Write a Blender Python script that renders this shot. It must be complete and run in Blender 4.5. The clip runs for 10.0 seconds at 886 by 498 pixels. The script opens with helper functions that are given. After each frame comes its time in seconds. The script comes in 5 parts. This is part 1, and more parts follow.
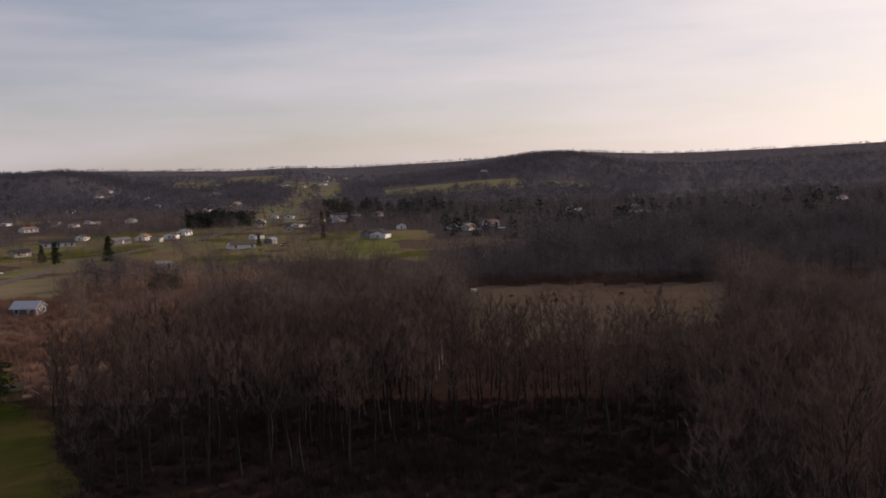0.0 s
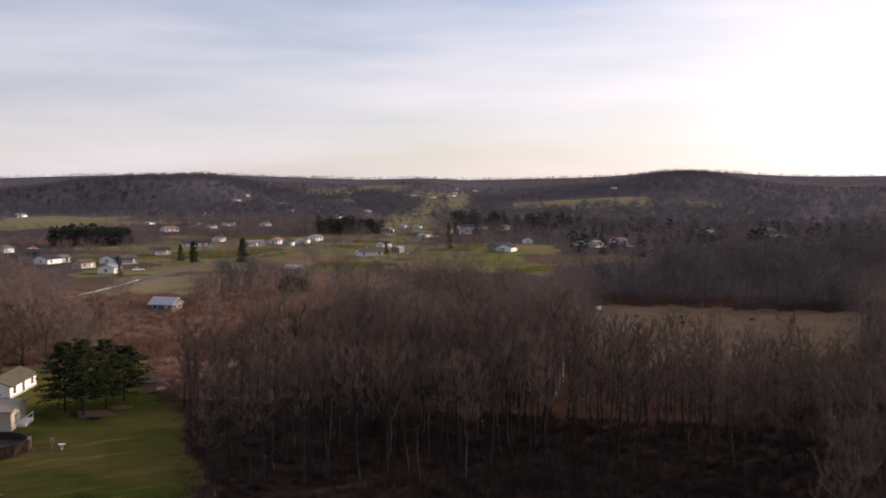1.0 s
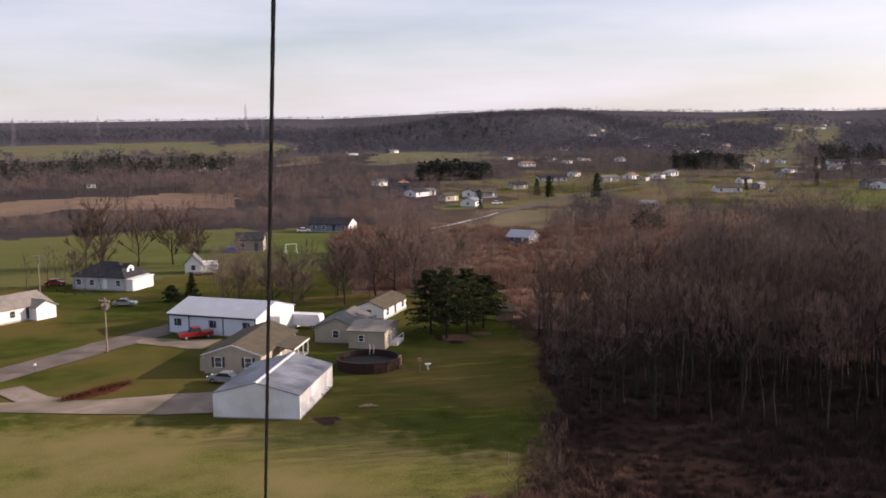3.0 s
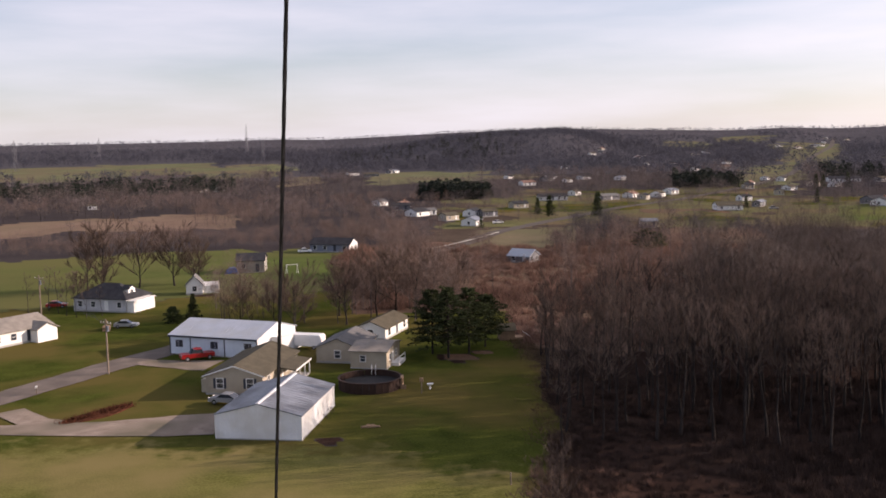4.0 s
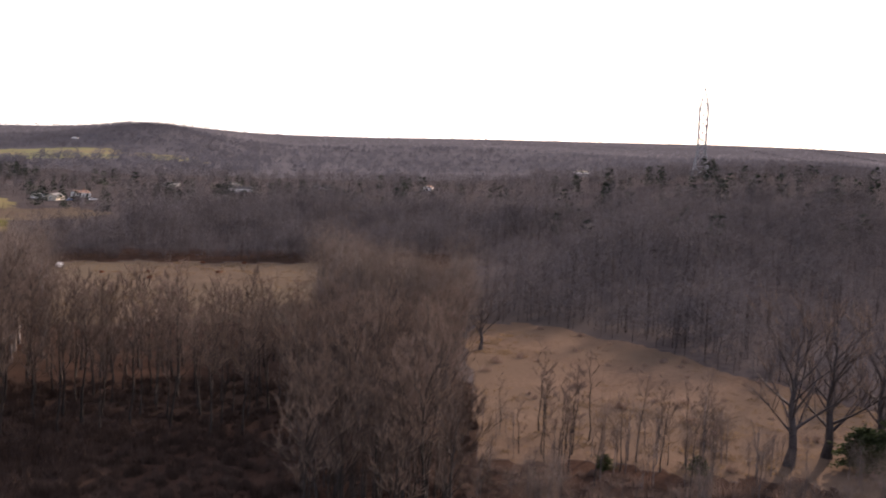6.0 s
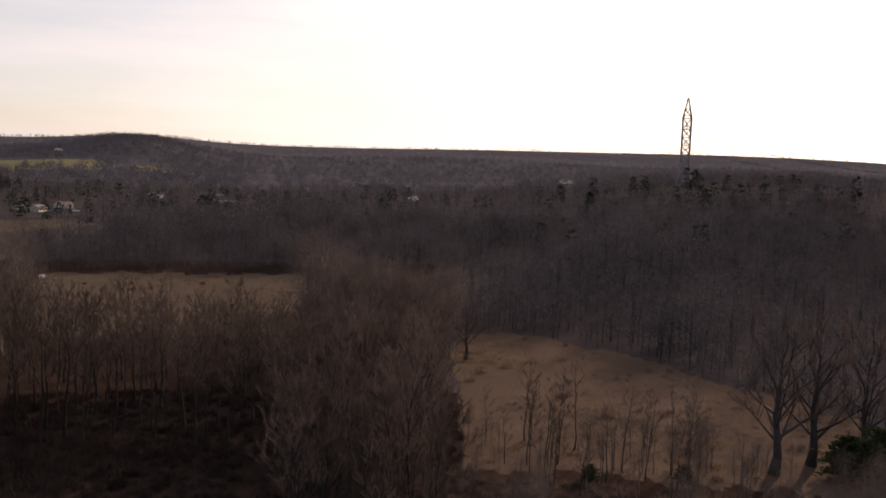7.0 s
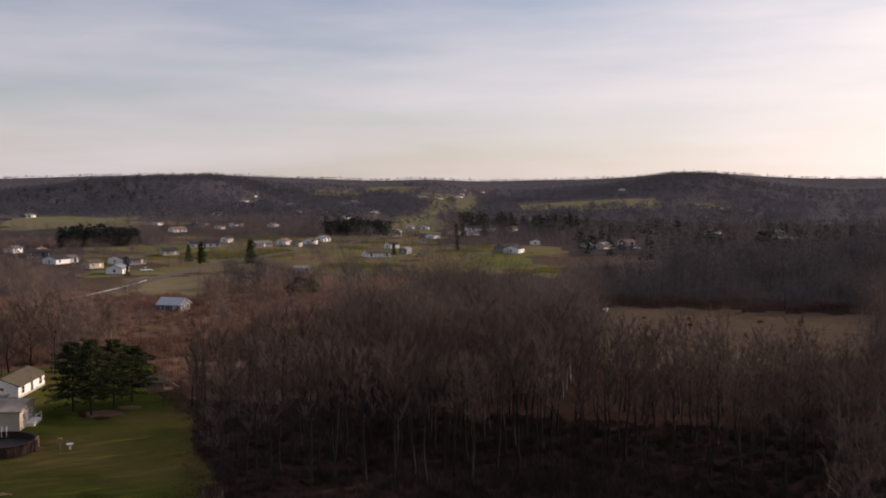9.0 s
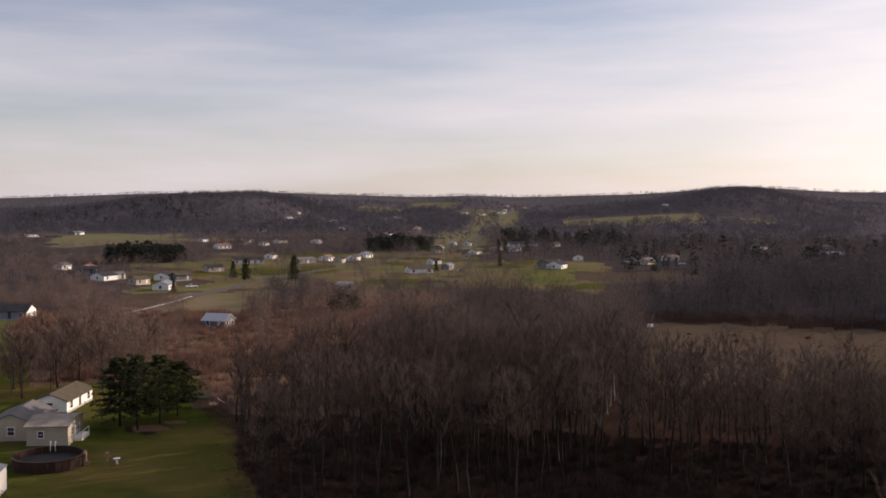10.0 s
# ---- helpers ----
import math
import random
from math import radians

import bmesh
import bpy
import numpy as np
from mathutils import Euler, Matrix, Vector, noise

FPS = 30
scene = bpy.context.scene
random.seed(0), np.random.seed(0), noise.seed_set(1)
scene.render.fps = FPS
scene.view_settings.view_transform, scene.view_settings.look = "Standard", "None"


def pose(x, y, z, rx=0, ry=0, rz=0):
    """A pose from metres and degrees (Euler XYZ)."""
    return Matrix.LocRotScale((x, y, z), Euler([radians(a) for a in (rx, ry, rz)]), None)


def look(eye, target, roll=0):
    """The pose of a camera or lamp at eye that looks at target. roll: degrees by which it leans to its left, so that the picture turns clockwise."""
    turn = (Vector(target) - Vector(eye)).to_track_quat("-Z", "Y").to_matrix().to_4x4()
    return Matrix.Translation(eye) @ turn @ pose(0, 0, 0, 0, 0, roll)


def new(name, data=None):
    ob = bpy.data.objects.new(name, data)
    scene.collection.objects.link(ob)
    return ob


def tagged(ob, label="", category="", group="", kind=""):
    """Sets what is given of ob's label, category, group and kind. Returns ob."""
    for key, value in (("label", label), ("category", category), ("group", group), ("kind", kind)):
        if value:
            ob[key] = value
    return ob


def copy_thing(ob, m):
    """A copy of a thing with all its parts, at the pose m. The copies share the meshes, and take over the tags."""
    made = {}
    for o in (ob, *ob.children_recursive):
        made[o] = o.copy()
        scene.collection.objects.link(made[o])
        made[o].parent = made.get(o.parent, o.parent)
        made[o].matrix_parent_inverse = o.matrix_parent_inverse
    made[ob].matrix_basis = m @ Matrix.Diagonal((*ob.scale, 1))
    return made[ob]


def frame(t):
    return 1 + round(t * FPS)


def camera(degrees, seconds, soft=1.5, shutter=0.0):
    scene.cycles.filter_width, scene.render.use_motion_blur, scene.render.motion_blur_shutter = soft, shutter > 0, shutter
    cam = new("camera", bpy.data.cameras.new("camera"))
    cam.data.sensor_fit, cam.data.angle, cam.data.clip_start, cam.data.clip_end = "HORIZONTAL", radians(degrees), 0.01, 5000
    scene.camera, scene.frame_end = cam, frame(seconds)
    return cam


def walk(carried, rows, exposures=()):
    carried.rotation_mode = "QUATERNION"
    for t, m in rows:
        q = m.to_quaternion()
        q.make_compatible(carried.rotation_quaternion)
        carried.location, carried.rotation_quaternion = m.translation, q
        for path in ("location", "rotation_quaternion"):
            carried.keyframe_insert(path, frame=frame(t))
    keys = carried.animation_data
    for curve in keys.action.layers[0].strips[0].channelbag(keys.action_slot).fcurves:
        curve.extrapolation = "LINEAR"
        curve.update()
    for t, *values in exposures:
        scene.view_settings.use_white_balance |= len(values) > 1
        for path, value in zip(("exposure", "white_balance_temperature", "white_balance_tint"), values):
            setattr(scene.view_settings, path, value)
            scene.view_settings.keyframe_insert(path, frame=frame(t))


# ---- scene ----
# ---- camera ----
cam = camera(47.5, 10.0, soft=1.7, shutter=0.2)
EYE = (0.0, 0.0, 35.0)
PATH = [    # seconds, three angles, and how far the carrying arm sways to the east
    (0.0, 85.45, 1.86, -24.00, 0.023),
    (0.5, 86.28, 0.19, -20.98, 0.027),
    (1.0, 86.32, -0.15, -16.70, 0.031),
    (1.5, 85.69, -0.91, -12.23, 0.035),
    (2.0, 85.01, -0.96, -6.37, 0.039),
    (2.3, 84.09, -0.09, -2.14, 0.056),
    (2.5, 83.62, 0.40, -0.04, 0.007),
    (3.0, 82.73, 0.72, 3.21, -0.018),
    (3.2, 82.82, 0.61, 3.96, -0.025),
    (4.3, 84.01, 1.91, 2.03, -0.071),
    (4.5, 83.65, 2.03, -3.64, -0.008),
    (5.0, 84.02, 1.39, -8.02, 0.033),
    (5.1, 84.38, 1.05, -11.70, 0.030),
    (5.3, 82.83, -1.98, -26.10, 0.023),
    (5.5, 81.58, -3.49, -36.33, 0.017),
    (6.0, 84.37, -2.38, -46.28, 0.000),
    (6.2, 85.23, -2.35, -47.85, 0.000),
    (7.3, 85.08, -2.44, -46.72, 0.000),
    (7.5, 85.43, -2.83, -46.67, 0.000),
    (8.0, 85.78, -3.05, -45.69, 0.000),
    (8.1, 86.18, -2.46, -42.31, 0.000),
    (8.2, 85.93, -1.56, -37.83, 0.000),
    (8.3, 85.65, -0.66, -30.02, 0.000),
    (8.5, 86.57, -0.00, -22.03, 0.000),
    (8.9, 86.05, -0.28, -16.99, 0.000),
    (9.0, 86.39, -0.28, -16.27, 0.000),
    (9.5, 87.19, 0.31, -14.83, 0.000),
    (10.0, 87.29, -0.01, -13.87, 0.000),
]
STOPS = [(0.0, -0.3, 6700), (0.5, 0.12, 6650), (1.0, 0.27, 6600), (2.0, 0.45, 6450), (2.5, 0.45, 6400), (3.2, 0.4, 6400), (4.5, 0.42, 6550), (5.0, 0.42, 6650), (5.5, 1.3, 6650),
         (6.0, 1.25, 6750), (6.6, 0.6, 6900), (7.5, -0.2, 7200), (8.1, -0.3, 7200), (8.5, -0.5, 6700), (9.0, -0.05, 6750), (9.5, 0.04, 6750), (10.0, 0.06, 6750)]   # seconds, stops, kelvin
EXPOSURES = [(t, stops, kelvin, 25) for t, stops, kelvin in STOPS]
walk(cam, [(t, pose(EYE[0] + 0.974 * sway, EYE[1] + 0.225 * sway, EYE[2], rx, ry, rz)) for t, rx, ry, rz, sway in PATH], EXPOSURES)

# ---- world and sun ----
SKY, VEIL, CIRRUS = 0.098, (0.13, 0.56), (7.25, 7.3, 7.5)     # strength; cover of the thin cloud, least and most; its radiance
GLOW, THICKER = 9.0, 0.42             # how much brighter and denser the thin cloud is towards the sun
SUN_AZ, SUN_EL = -77.0, 18.0          # degrees, counter-clockwise from +y


def polar(az, r):
    a = radians(az)
    return -r * math.sin(a), r * math.cos(a)


def make_world():
    world = bpy.data.worlds.new("sky")
    scene.world = world
    world.use_nodes = True
    nt = world.node_tree
    nt.nodes.clear()
    out = nt.nodes.new("ShaderNodeOutputWorld")
    bg = nt.nodes.new("ShaderNodeBackground")
    sky = nt.nodes.new("ShaderNodeTexSky")
    sky.sky_type, sky.sun_disc = "NISHITA", False
    sky.sun_elevation, sky.sun_rotation = radians(SUN_EL), radians(-SUN_AZ)
    sky.altitude, sky.air_density, sky.dust_density, sky.ozone_density = 250, 1.0, 0.7, 2.2
    tc = nt.nodes.new("ShaderNodeTexCoord")
    mp = nt.nodes.new("ShaderNodeMapping")
    mp.inputs["Scale"].default_value = (1.3, 1.3, 9.0)
    mp.inputs["Rotation"].default_value = (0.05, -0.06, 0.3)
    ns = nt.nodes.new("ShaderNodeTexNoise")
    ns.inputs["Scale"].default_value, ns.inputs["Detail"].default_value = 1.9, 6.0
    ns.inputs["Roughness"].default_value = 0.52
    veil = nt.nodes.new("ShaderNodeMapRange")             # thin cirrus, everywhere a little and denser in streaks
    veil.inputs["From Min"].default_value, veil.inputs["From Max"].default_value = 0.36, 0.68
    veil.inputs["To Min"].default_value, veil.inputs["To Max"].default_value = VEIL
    cloud = nt.nodes.new("ShaderNodeMix")
    cloud.data_type = "RGBA"
    lk = nt.links.new
    lk(tc.outputs["Generated"], mp.inputs["Vector"])
    lk(mp.outputs["Vector"], ns.inputs["Vector"])
    lk(ns.outputs["Fac"], veil.inputs["Value"])
    dot, power, cover = nt.nodes.new("ShaderNodeVectorMath"), nt.nodes.new("ShaderNodeMath"), nt.nodes.new("ShaderNodeMath")
    dot.operation, power.operation, cover.operation = "DOT_PRODUCT", "POWER", "MULTIPLY_ADD"
    e = radians(SUN_EL)
    dot.inputs[1].default_value = (*(math.cos(e) * c for c in polar(SUN_AZ, 1)), math.sin(e))
    lk(tc.outputs["Generated"], dot.inputs[0])
    toward = nt.nodes.new("ShaderNodeMapRange")           # thin cloud scatters forward: brighter and denser round the sun
    toward.inputs["From Min"].default_value = -0.1
    lk(dot.outputs["Value"], toward.inputs["Value"])
    power.inputs[1].default_value = 4.0
    lk(toward.outputs["Result"], power.inputs[0])
    cover.inputs[1].default_value, cover.use_clamp = THICKER, True
    lk(power.outputs[0], cover.inputs[0])
    up, low, deep = nt.nodes.new("ShaderNodeSeparateXYZ"), nt.nodes.new("ShaderNodeMapRange"), nt.nodes.new("ShaderNodeMath")
    lk(tc.outputs["Generated"], up.inputs[0])
    low.inputs["From Max"].default_value = 0.2             # the veil looks deeper low in the sky
    low.inputs["To Min"].default_value, low.inputs["To Max"].default_value = 0.26, 0.0
    lk(up.outputs["Z"], low.inputs["Value"])
    deep.operation = "ADD"
    lk(low.outputs["Result"], deep.inputs[0])
    lk(veil.outputs["Result"], deep.inputs[1])
    lk(deep.outputs[0], cover.inputs[2])
    shine = nt.nodes.new("ShaderNodeMix")
    shine.data_type = "RGBA"
    shine.inputs["A"].default_value = (*CIRRUS, 1)
    shine.inputs["B"].default_value = (*(c + GLOW * k for c, k in zip(CIRRUS, (1.1, 0.95, 0.66))), 1)
    lk(power.outputs[0], shine.inputs["Factor"])
    lk(shine.outputs["Result"], cloud.inputs["B"])
    lk(cover.outputs[0], cloud.inputs["Factor"])
    lk(sky.outputs["Color"], cloud.inputs["A"])
    lk(cloud.outputs["Result"], bg.inputs["Color"])
    bg.inputs["Strength"].default_value = SKY
    lk(bg.outputs["Background"], out.inputs["Surface"])


make_world()
sun = new("sun", bpy.data.lights.new("sun", "SUN"))
sun.data.energy, sun.data.angle, sun.data.color = 5.0, radians(0.6), (1.0, 0.84, 0.66)
sx, sy = polar(SUN_AZ, 1)
sun.matrix_world = look((sx * 200, sy * 200, 200 * math.tan(radians(SUN_EL))), (0, 0, 0))


# ---- materials ----
def colour_nodes(nt, dark, light, scale, fine, stain=None, stain_scale=0.05):
    """Noise colour at two scales, and a third for stains. Returns the colour and the fine noise."""
    lk = nt.links.new
    tc = nt.nodes.new("ShaderNodeTexCoord")
    n1, n2 = nt.nodes.new("ShaderNodeTexNoise"), nt.nodes.new("ShaderNodeTexNoise")
    for n, s, d in ((n1, scale, 5), (n2, scale * fine, 3)):
        n.inputs["Scale"].default_value, n.inputs["Detail"].default_value = s, d
        lk(tc.outputs["Object"], n.inputs["Vector"])
    add = nt.nodes.new("ShaderNodeMath")
    add.operation = "ADD"
    lk(n1.outputs["Fac"], add.inputs[0])
    lk(n2.outputs["Fac"], add.inputs[1])
    half = nt.nodes.new("ShaderNodeMath")
    half.operation = "MULTIPLY"
    half.inputs[1].default_value = 0.5
    lk(add.outputs[0], half.inputs[0])
    ramp = nt.nodes.new("ShaderNodeValToRGB")
    ramp.color_ramp.elements[0].position, ramp.color_ramp.elements[1].position = 0.36, 0.64
    ramp.color_ramp.elements[0].color, ramp.color_ramp.elements[1].color = (*dark, 1), (*light, 1)
    lk(half.outputs[0], ramp.inputs["Fac"])
    colour = ramp.outputs["Color"]
    if stain:
        n3 = nt.nodes.new("ShaderNodeTexNoise")
        n3.inputs["Scale"].default_value, n3.inputs["Detail"].default_value = stain_scale, 6
        lk(tc.outputs["Object"], n3.inputs["Vector"])
        r3 = nt.nodes.new("ShaderNodeValToRGB")
        r3.color_ramp.elements[0].position, r3.color_ramp.elements[1].position = 0.42, 0.62
        lk(n3.outputs["Fac"], r3.inputs["Fac"])
        mx = nt.nodes.new("ShaderNodeMix")
        mx.data_type = "RGBA"
        lk(r3.outputs["Color"], mx.inputs["Factor"])
        lk(colour, mx.inputs["A"])
        mx.inputs["B"].default_value = (*stain, 1)
        colour = mx.outputs["Result"]
    return colour, n2


def material(name, dark, light, scale=1.0, fine=12.0, rough=0.9, bump=0.3, spec=0.3, metal=0.0, per_object=0.0, stain=None, stain_scale=0.05):
    """Two-scale noise colour with relief. Scales are per metre."""
    m = bpy.data.materials.new(name)
    m.use_nodes = True
    nt = m.node_tree
    b = nt.nodes["Principled BSDF"]
    lk = nt.links.new
    colour, n2 = colour_nodes(nt, dark, light, scale, fine, stain, stain_scale)
    if per_object:
        oi = nt.nodes.new("ShaderNodeObjectInfo")
        hs = nt.nodes.new("ShaderNodeHueSaturation")
        mr = nt.nodes.new("ShaderNodeMapRange")
        mr.inputs["To Min"].default_value, mr.inputs["To Max"].default_value = 1 - per_object, 1 + per_object
        lk(oi.outputs["Random"], mr.inputs["Value"])
        lk(mr.outputs["Result"], hs.inputs["Value"])
        lk(colour, hs.inputs["Color"])
        colour = hs.outputs["Color"]
    lk(colour, b.inputs["Base Color"])
    b.inputs["Roughness"].default_value, b.inputs["Metallic"].default_value = rough, metal
    b.inputs["Specular IOR Level"].default_value = spec
    if bump:
        bp = nt.nodes.new("ShaderNodeBump")
        bp.inputs["Strength"].default_value, bp.inputs["Distance"].default_value = bump, 0.4 / (scale * fine)
        lk(n2.outputs["Fac"], bp.inputs["Height"])
        lk(bp.outputs["Normal"], b.inputs["Normal"])
    return m


def island_varied(m, amount):
    """Vary a joined mesh's pieces in brightness, island by island."""
    nt = m.node_tree
    b = nt.nodes["Principled BSDF"]
    src = b.inputs["Base Color"].links[0].from_socket
    ge, hs, mr = nt.nodes.new("ShaderNodeNewGeometry"), nt.nodes.new("ShaderNodeHueSaturation"), nt.nodes.new("ShaderNodeMapRange")
    mr.inputs["To Min"].default_value, mr.inputs["To Max"].default_value = 1 - amount, 1 + amount
    nt.links.new(ge.outputs["Random Per Island"], mr.inputs["Value"])
    nt.links.new(mr.outputs["Result"], hs.inputs["Value"])
    nt.links.new(src, hs.inputs["Color"])
    nt.links.new(hs.outputs["Color"], b.inputs["Base Color"])
    return m


M = {}
SOILS = {   # dark, light, scale, fine, stain, its scale
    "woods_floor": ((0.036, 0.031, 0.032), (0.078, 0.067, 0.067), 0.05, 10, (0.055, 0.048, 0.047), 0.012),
    # Distance haze is tinted into this floor: paler and bluer than woods_floor.
    "hazy_woods": ((0.058, 0.055, 0.062), (0.105, 0.1, 0.11), 0.006, 9, (0.075, 0.072, 0.08), 0.0015),
    "lawn": ((0.034, 0.047, 0.0095), (0.078, 0.088, 0.019), 0.25, 14, (0.108, 0.088, 0.028), 0.05),
    # Front lawn: tan grass, made paler so the colour carries its sunlight.
    "sunlit_lawn": ((0.085, 0.088, 0.023), (0.165, 0.155, 0.048), 0.35, 9, (0.195, 0.158, 0.064), 0.06),
    "valley_grass": ((0.082, 0.084, 0.038), (0.16, 0.155, 0.074), 0.06, 12, (0.145, 0.112, 0.066), 0.02),
    "far_field": ((0.10, 0.108, 0.058), (0.17, 0.175, 0.098), 0.03, 12, (0.15, 0.128, 0.08), 0.01),
    "pasture": ((0.06, 0.085, 0.024), (0.11, 0.135, 0.042), 0.06, 18, (0.12, 0.118, 0.046), 0.012),
    "dry_grass": ((0.064, 0.049, 0.038), (0.105, 0.08, 0.062), 0.09, 16, (0.082, 0.066, 0.05), 0.03),
    "meadow_grass": ((0.075, 0.052, 0.04), (0.125, 0.089, 0.067), 0.09, 16, (0.09, 0.066, 0.05), 0.03),
    # Reddish leaf litter, darkened to hold the shade under the wood.
    "shaded_litter": ((0.022, 0.014, 0.0115), (0.052, 0.032, 0.025), 0.2, 12, (0.033, 0.023, 0.019), 0.04),
    "brush_ground": ((0.1, 0.06, 0.045), (0.185, 0.117, 0.084), 0.15, 12, (0.145, 0.103, 0.07), 0.03),
    "tan_field": ((0.15, 0.104, 0.078), (0.235, 0.168, 0.125), 0.05, 14, (0.18, 0.14, 0.095), 0.012),
    "stubble": ((0.13, 0.105, 0.068), (0.21, 0.17, 0.112), 0.05, 16, (0.15, 0.135, 0.08), 0.02),
}


def ground_material():
    """All soils in one material; the mesh says where each lies, and noise frays the borders."""
    m = bpy.data.materials.new("ground")
    m.use_nodes = True
    nt = m.node_tree
    lk = nt.links.new
    b = nt.nodes["Principled BSDF"]
    b.inputs["Roughness"].default_value, b.inputs["Specular IOR Level"].default_value = 0.95, 0.0
    tc, fray = nt.nodes.new("ShaderNodeTexCoord"), nt.nodes.new("ShaderNodeTexNoise")
    fray.inputs["Scale"].default_value, fray.inputs["Detail"].default_value = 0.45, 6
    lk(tc.outputs["Object"], fray.inputs["Vector"])
    wide, both = nt.nodes.new("ShaderNodeTexNoise"), nt.nodes.new("ShaderNodeMath")
    wide.inputs["Scale"].default_value, wide.inputs["Detail"].default_value = 0.06, 5
    lk(tc.outputs["Object"], wide.inputs["Vector"])
    both.operation, both.inputs[1].default_value = "MULTIPLY_ADD", 0.6
    lk(wide.outputs["Fac"], both.inputs[0])
    lk(fray.outputs["Fac"], both.inputs[2])
    colour = grain = None
    for name, (dark, light, scale, fine, stain, ss) in SOILS.items():
        c, n2 = colour_nodes(nt, dark, light, scale, fine, stain, ss)
        if colour is None:
            colour, grain = c, n2
            continue
        at, add, mr, mx = (nt.nodes.new(t) for t in ("ShaderNodeAttribute", "ShaderNodeMath", "ShaderNodeMapRange", "ShaderNodeMix"))
        at.attribute_name = name
        add.operation = "ADD"
        lk(at.outputs["Fac"], add.inputs[0])
        lk(both.outputs[0], add.inputs[1])
        mr.inputs["From Min"].default_value, mr.inputs["From Max"].default_value = 1.15, 1.45
        lk(add.outputs[0], mr.inputs["Value"])
        mx.data_type = "RGBA"
        lk(mr.outputs["Result"], mx.inputs["Factor"])
        lk(colour, mx.inputs["A"])
        lk(c, mx.inputs["B"])
        colour = mx.outputs["Result"]
        if name == "lawn":
            grain = n2
    lk(colour, b.inputs["Base Color"])
    bp = nt.nodes.new("ShaderNodeBump")
    bp.inputs["Strength"].default_value, bp.inputs["Distance"].default_value = 0.25, 0.12
    lk(grain.outputs["Fac"], bp.inputs["Height"])
    lk(bp.outputs["Normal"], b.inputs["Normal"])
    return m


M["ground"] = ground_material()
M["asphalt"] = material("asphalt", (0.085, 0.073, 0.064), (0.13, 0.112, 0.098), 0.5, 20, rough=0.95, spec=0.05)
M["old_asphalt"] = material("old_asphalt", (0.14, 0.115, 0.098), (0.21, 0.175, 0.15), 0.5, 20, rough=0.95, spec=0.05, stain=(0.13, 0.11, 0.095), stain_scale=0.2)
M["dark_bark"] = material("dark_bark", (0.0294, 0.025, 0.02415), (0.0784, 0.066, 0.0644), 1.2, 8, bump=0.6, per_object=0.3, spec=0.1)
M["gravel"] = material("gravel", (0.2, 0.158, 0.124), (0.36, 0.295, 0.24), 0.6, 14, rough=0.95, spec=0.0, stain=(0.16, 0.14, 0.105), stain_scale=0.15)
M["bark"] = material("bark", (0.019, 0.0155, 0.014), (0.047, 0.038, 0.034), 1.2, 8, bump=0.6, per_object=0.35, spec=0.15)
M["twig"] = material("twig", (0.064, 0.047, 0.039), (0.152, 0.112, 0.093), 0.35, 8, bump=0.0, per_object=0.35, spec=0.15)
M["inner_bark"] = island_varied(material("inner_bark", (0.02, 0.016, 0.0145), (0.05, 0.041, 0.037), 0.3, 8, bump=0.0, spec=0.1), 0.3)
M["woods_bark"] = island_varied(material("woods_bark", (0.049, 0.04, 0.0391), (0.1127, 0.095, 0.092), 0.05, 10, bump=0.0, spec=0.3), 0.3)
M["yard_twig"] = material("yard_twig", (0.08, 0.056, 0.044), (0.18, 0.13, 0.102), 0.35, 8, bump=0.0, per_object=0.3, spec=0.1)
# Stem colour kept dark, with the wood's shade mixed in.
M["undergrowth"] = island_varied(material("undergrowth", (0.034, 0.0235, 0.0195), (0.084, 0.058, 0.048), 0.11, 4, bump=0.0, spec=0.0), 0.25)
M["woods_twig"] = island_varied(material("woods_twig", (0.068, 0.053, 0.045), (0.165, 0.129, 0.11), 0.12, 5, bump=0.0, spec=0.1), 0.08)
# Blue-grey haze is mixed into the twig colour of the hills.
M["hazy_hill_twig"] = island_varied(material("hazy_hill_twig", (0.05, 0.05, 0.061), (0.094, 0.094, 0.114), 0.012, 7, bump=0.0, spec=0.1), 0.05)
M["back_twig"] = island_varied(material("back_twig", (0.048, 0.043, 0.047), (0.115, 0.104, 0.111), 0.09, 5, bump=0.0, spec=0.1), 0.08)
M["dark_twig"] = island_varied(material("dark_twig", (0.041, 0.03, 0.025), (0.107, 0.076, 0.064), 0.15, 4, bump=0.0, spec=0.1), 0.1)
# Paler and bluer again: the haze over the farthest hills, as colour.
M["hazy_far_twig"] = island_varied(material("hazy_far_twig", (0.10, 0.1, 0.115), (0.17, 0.167, 0.188), 0.006, 4, bump=0.0, spec=0.1), 0.05)
M["vale_twig"] = island_varied(material("vale_twig", (0.07, 0.058, 0.055), (0.2, 0.162, 0.15), 0.045, 6, bump=0.0, spec=0.1), 0.06)
M["grove_twig"] = island_varied(material("grove_twig", (0.11, 0.077, 0.062), (0.235, 0.168, 0.137), 0.08, 6, bump=0.0, spec=0.2), 0.12)
M["brush_twig"] = island_varied(material("brush_twig", (0.12, 0.072, 0.055), (0.25, 0.157, 0.12), 0.04, 8, bump=0.0, spec=0.0), 0.45)
M["grass_blade"] = island_varied(material("grass_blade", (0.095, 0.067, 0.043), (0.165, 0.118, 0.075), 0.05, 8, bump=0.0, spec=0.0), 0.4)
M["needles"] = material("needles", (0.022, 0.033, 0.015), (0.07, 0.082, 0.036), 0.5, 9, bump=0.0, per_object=0.3, spec=0.1)
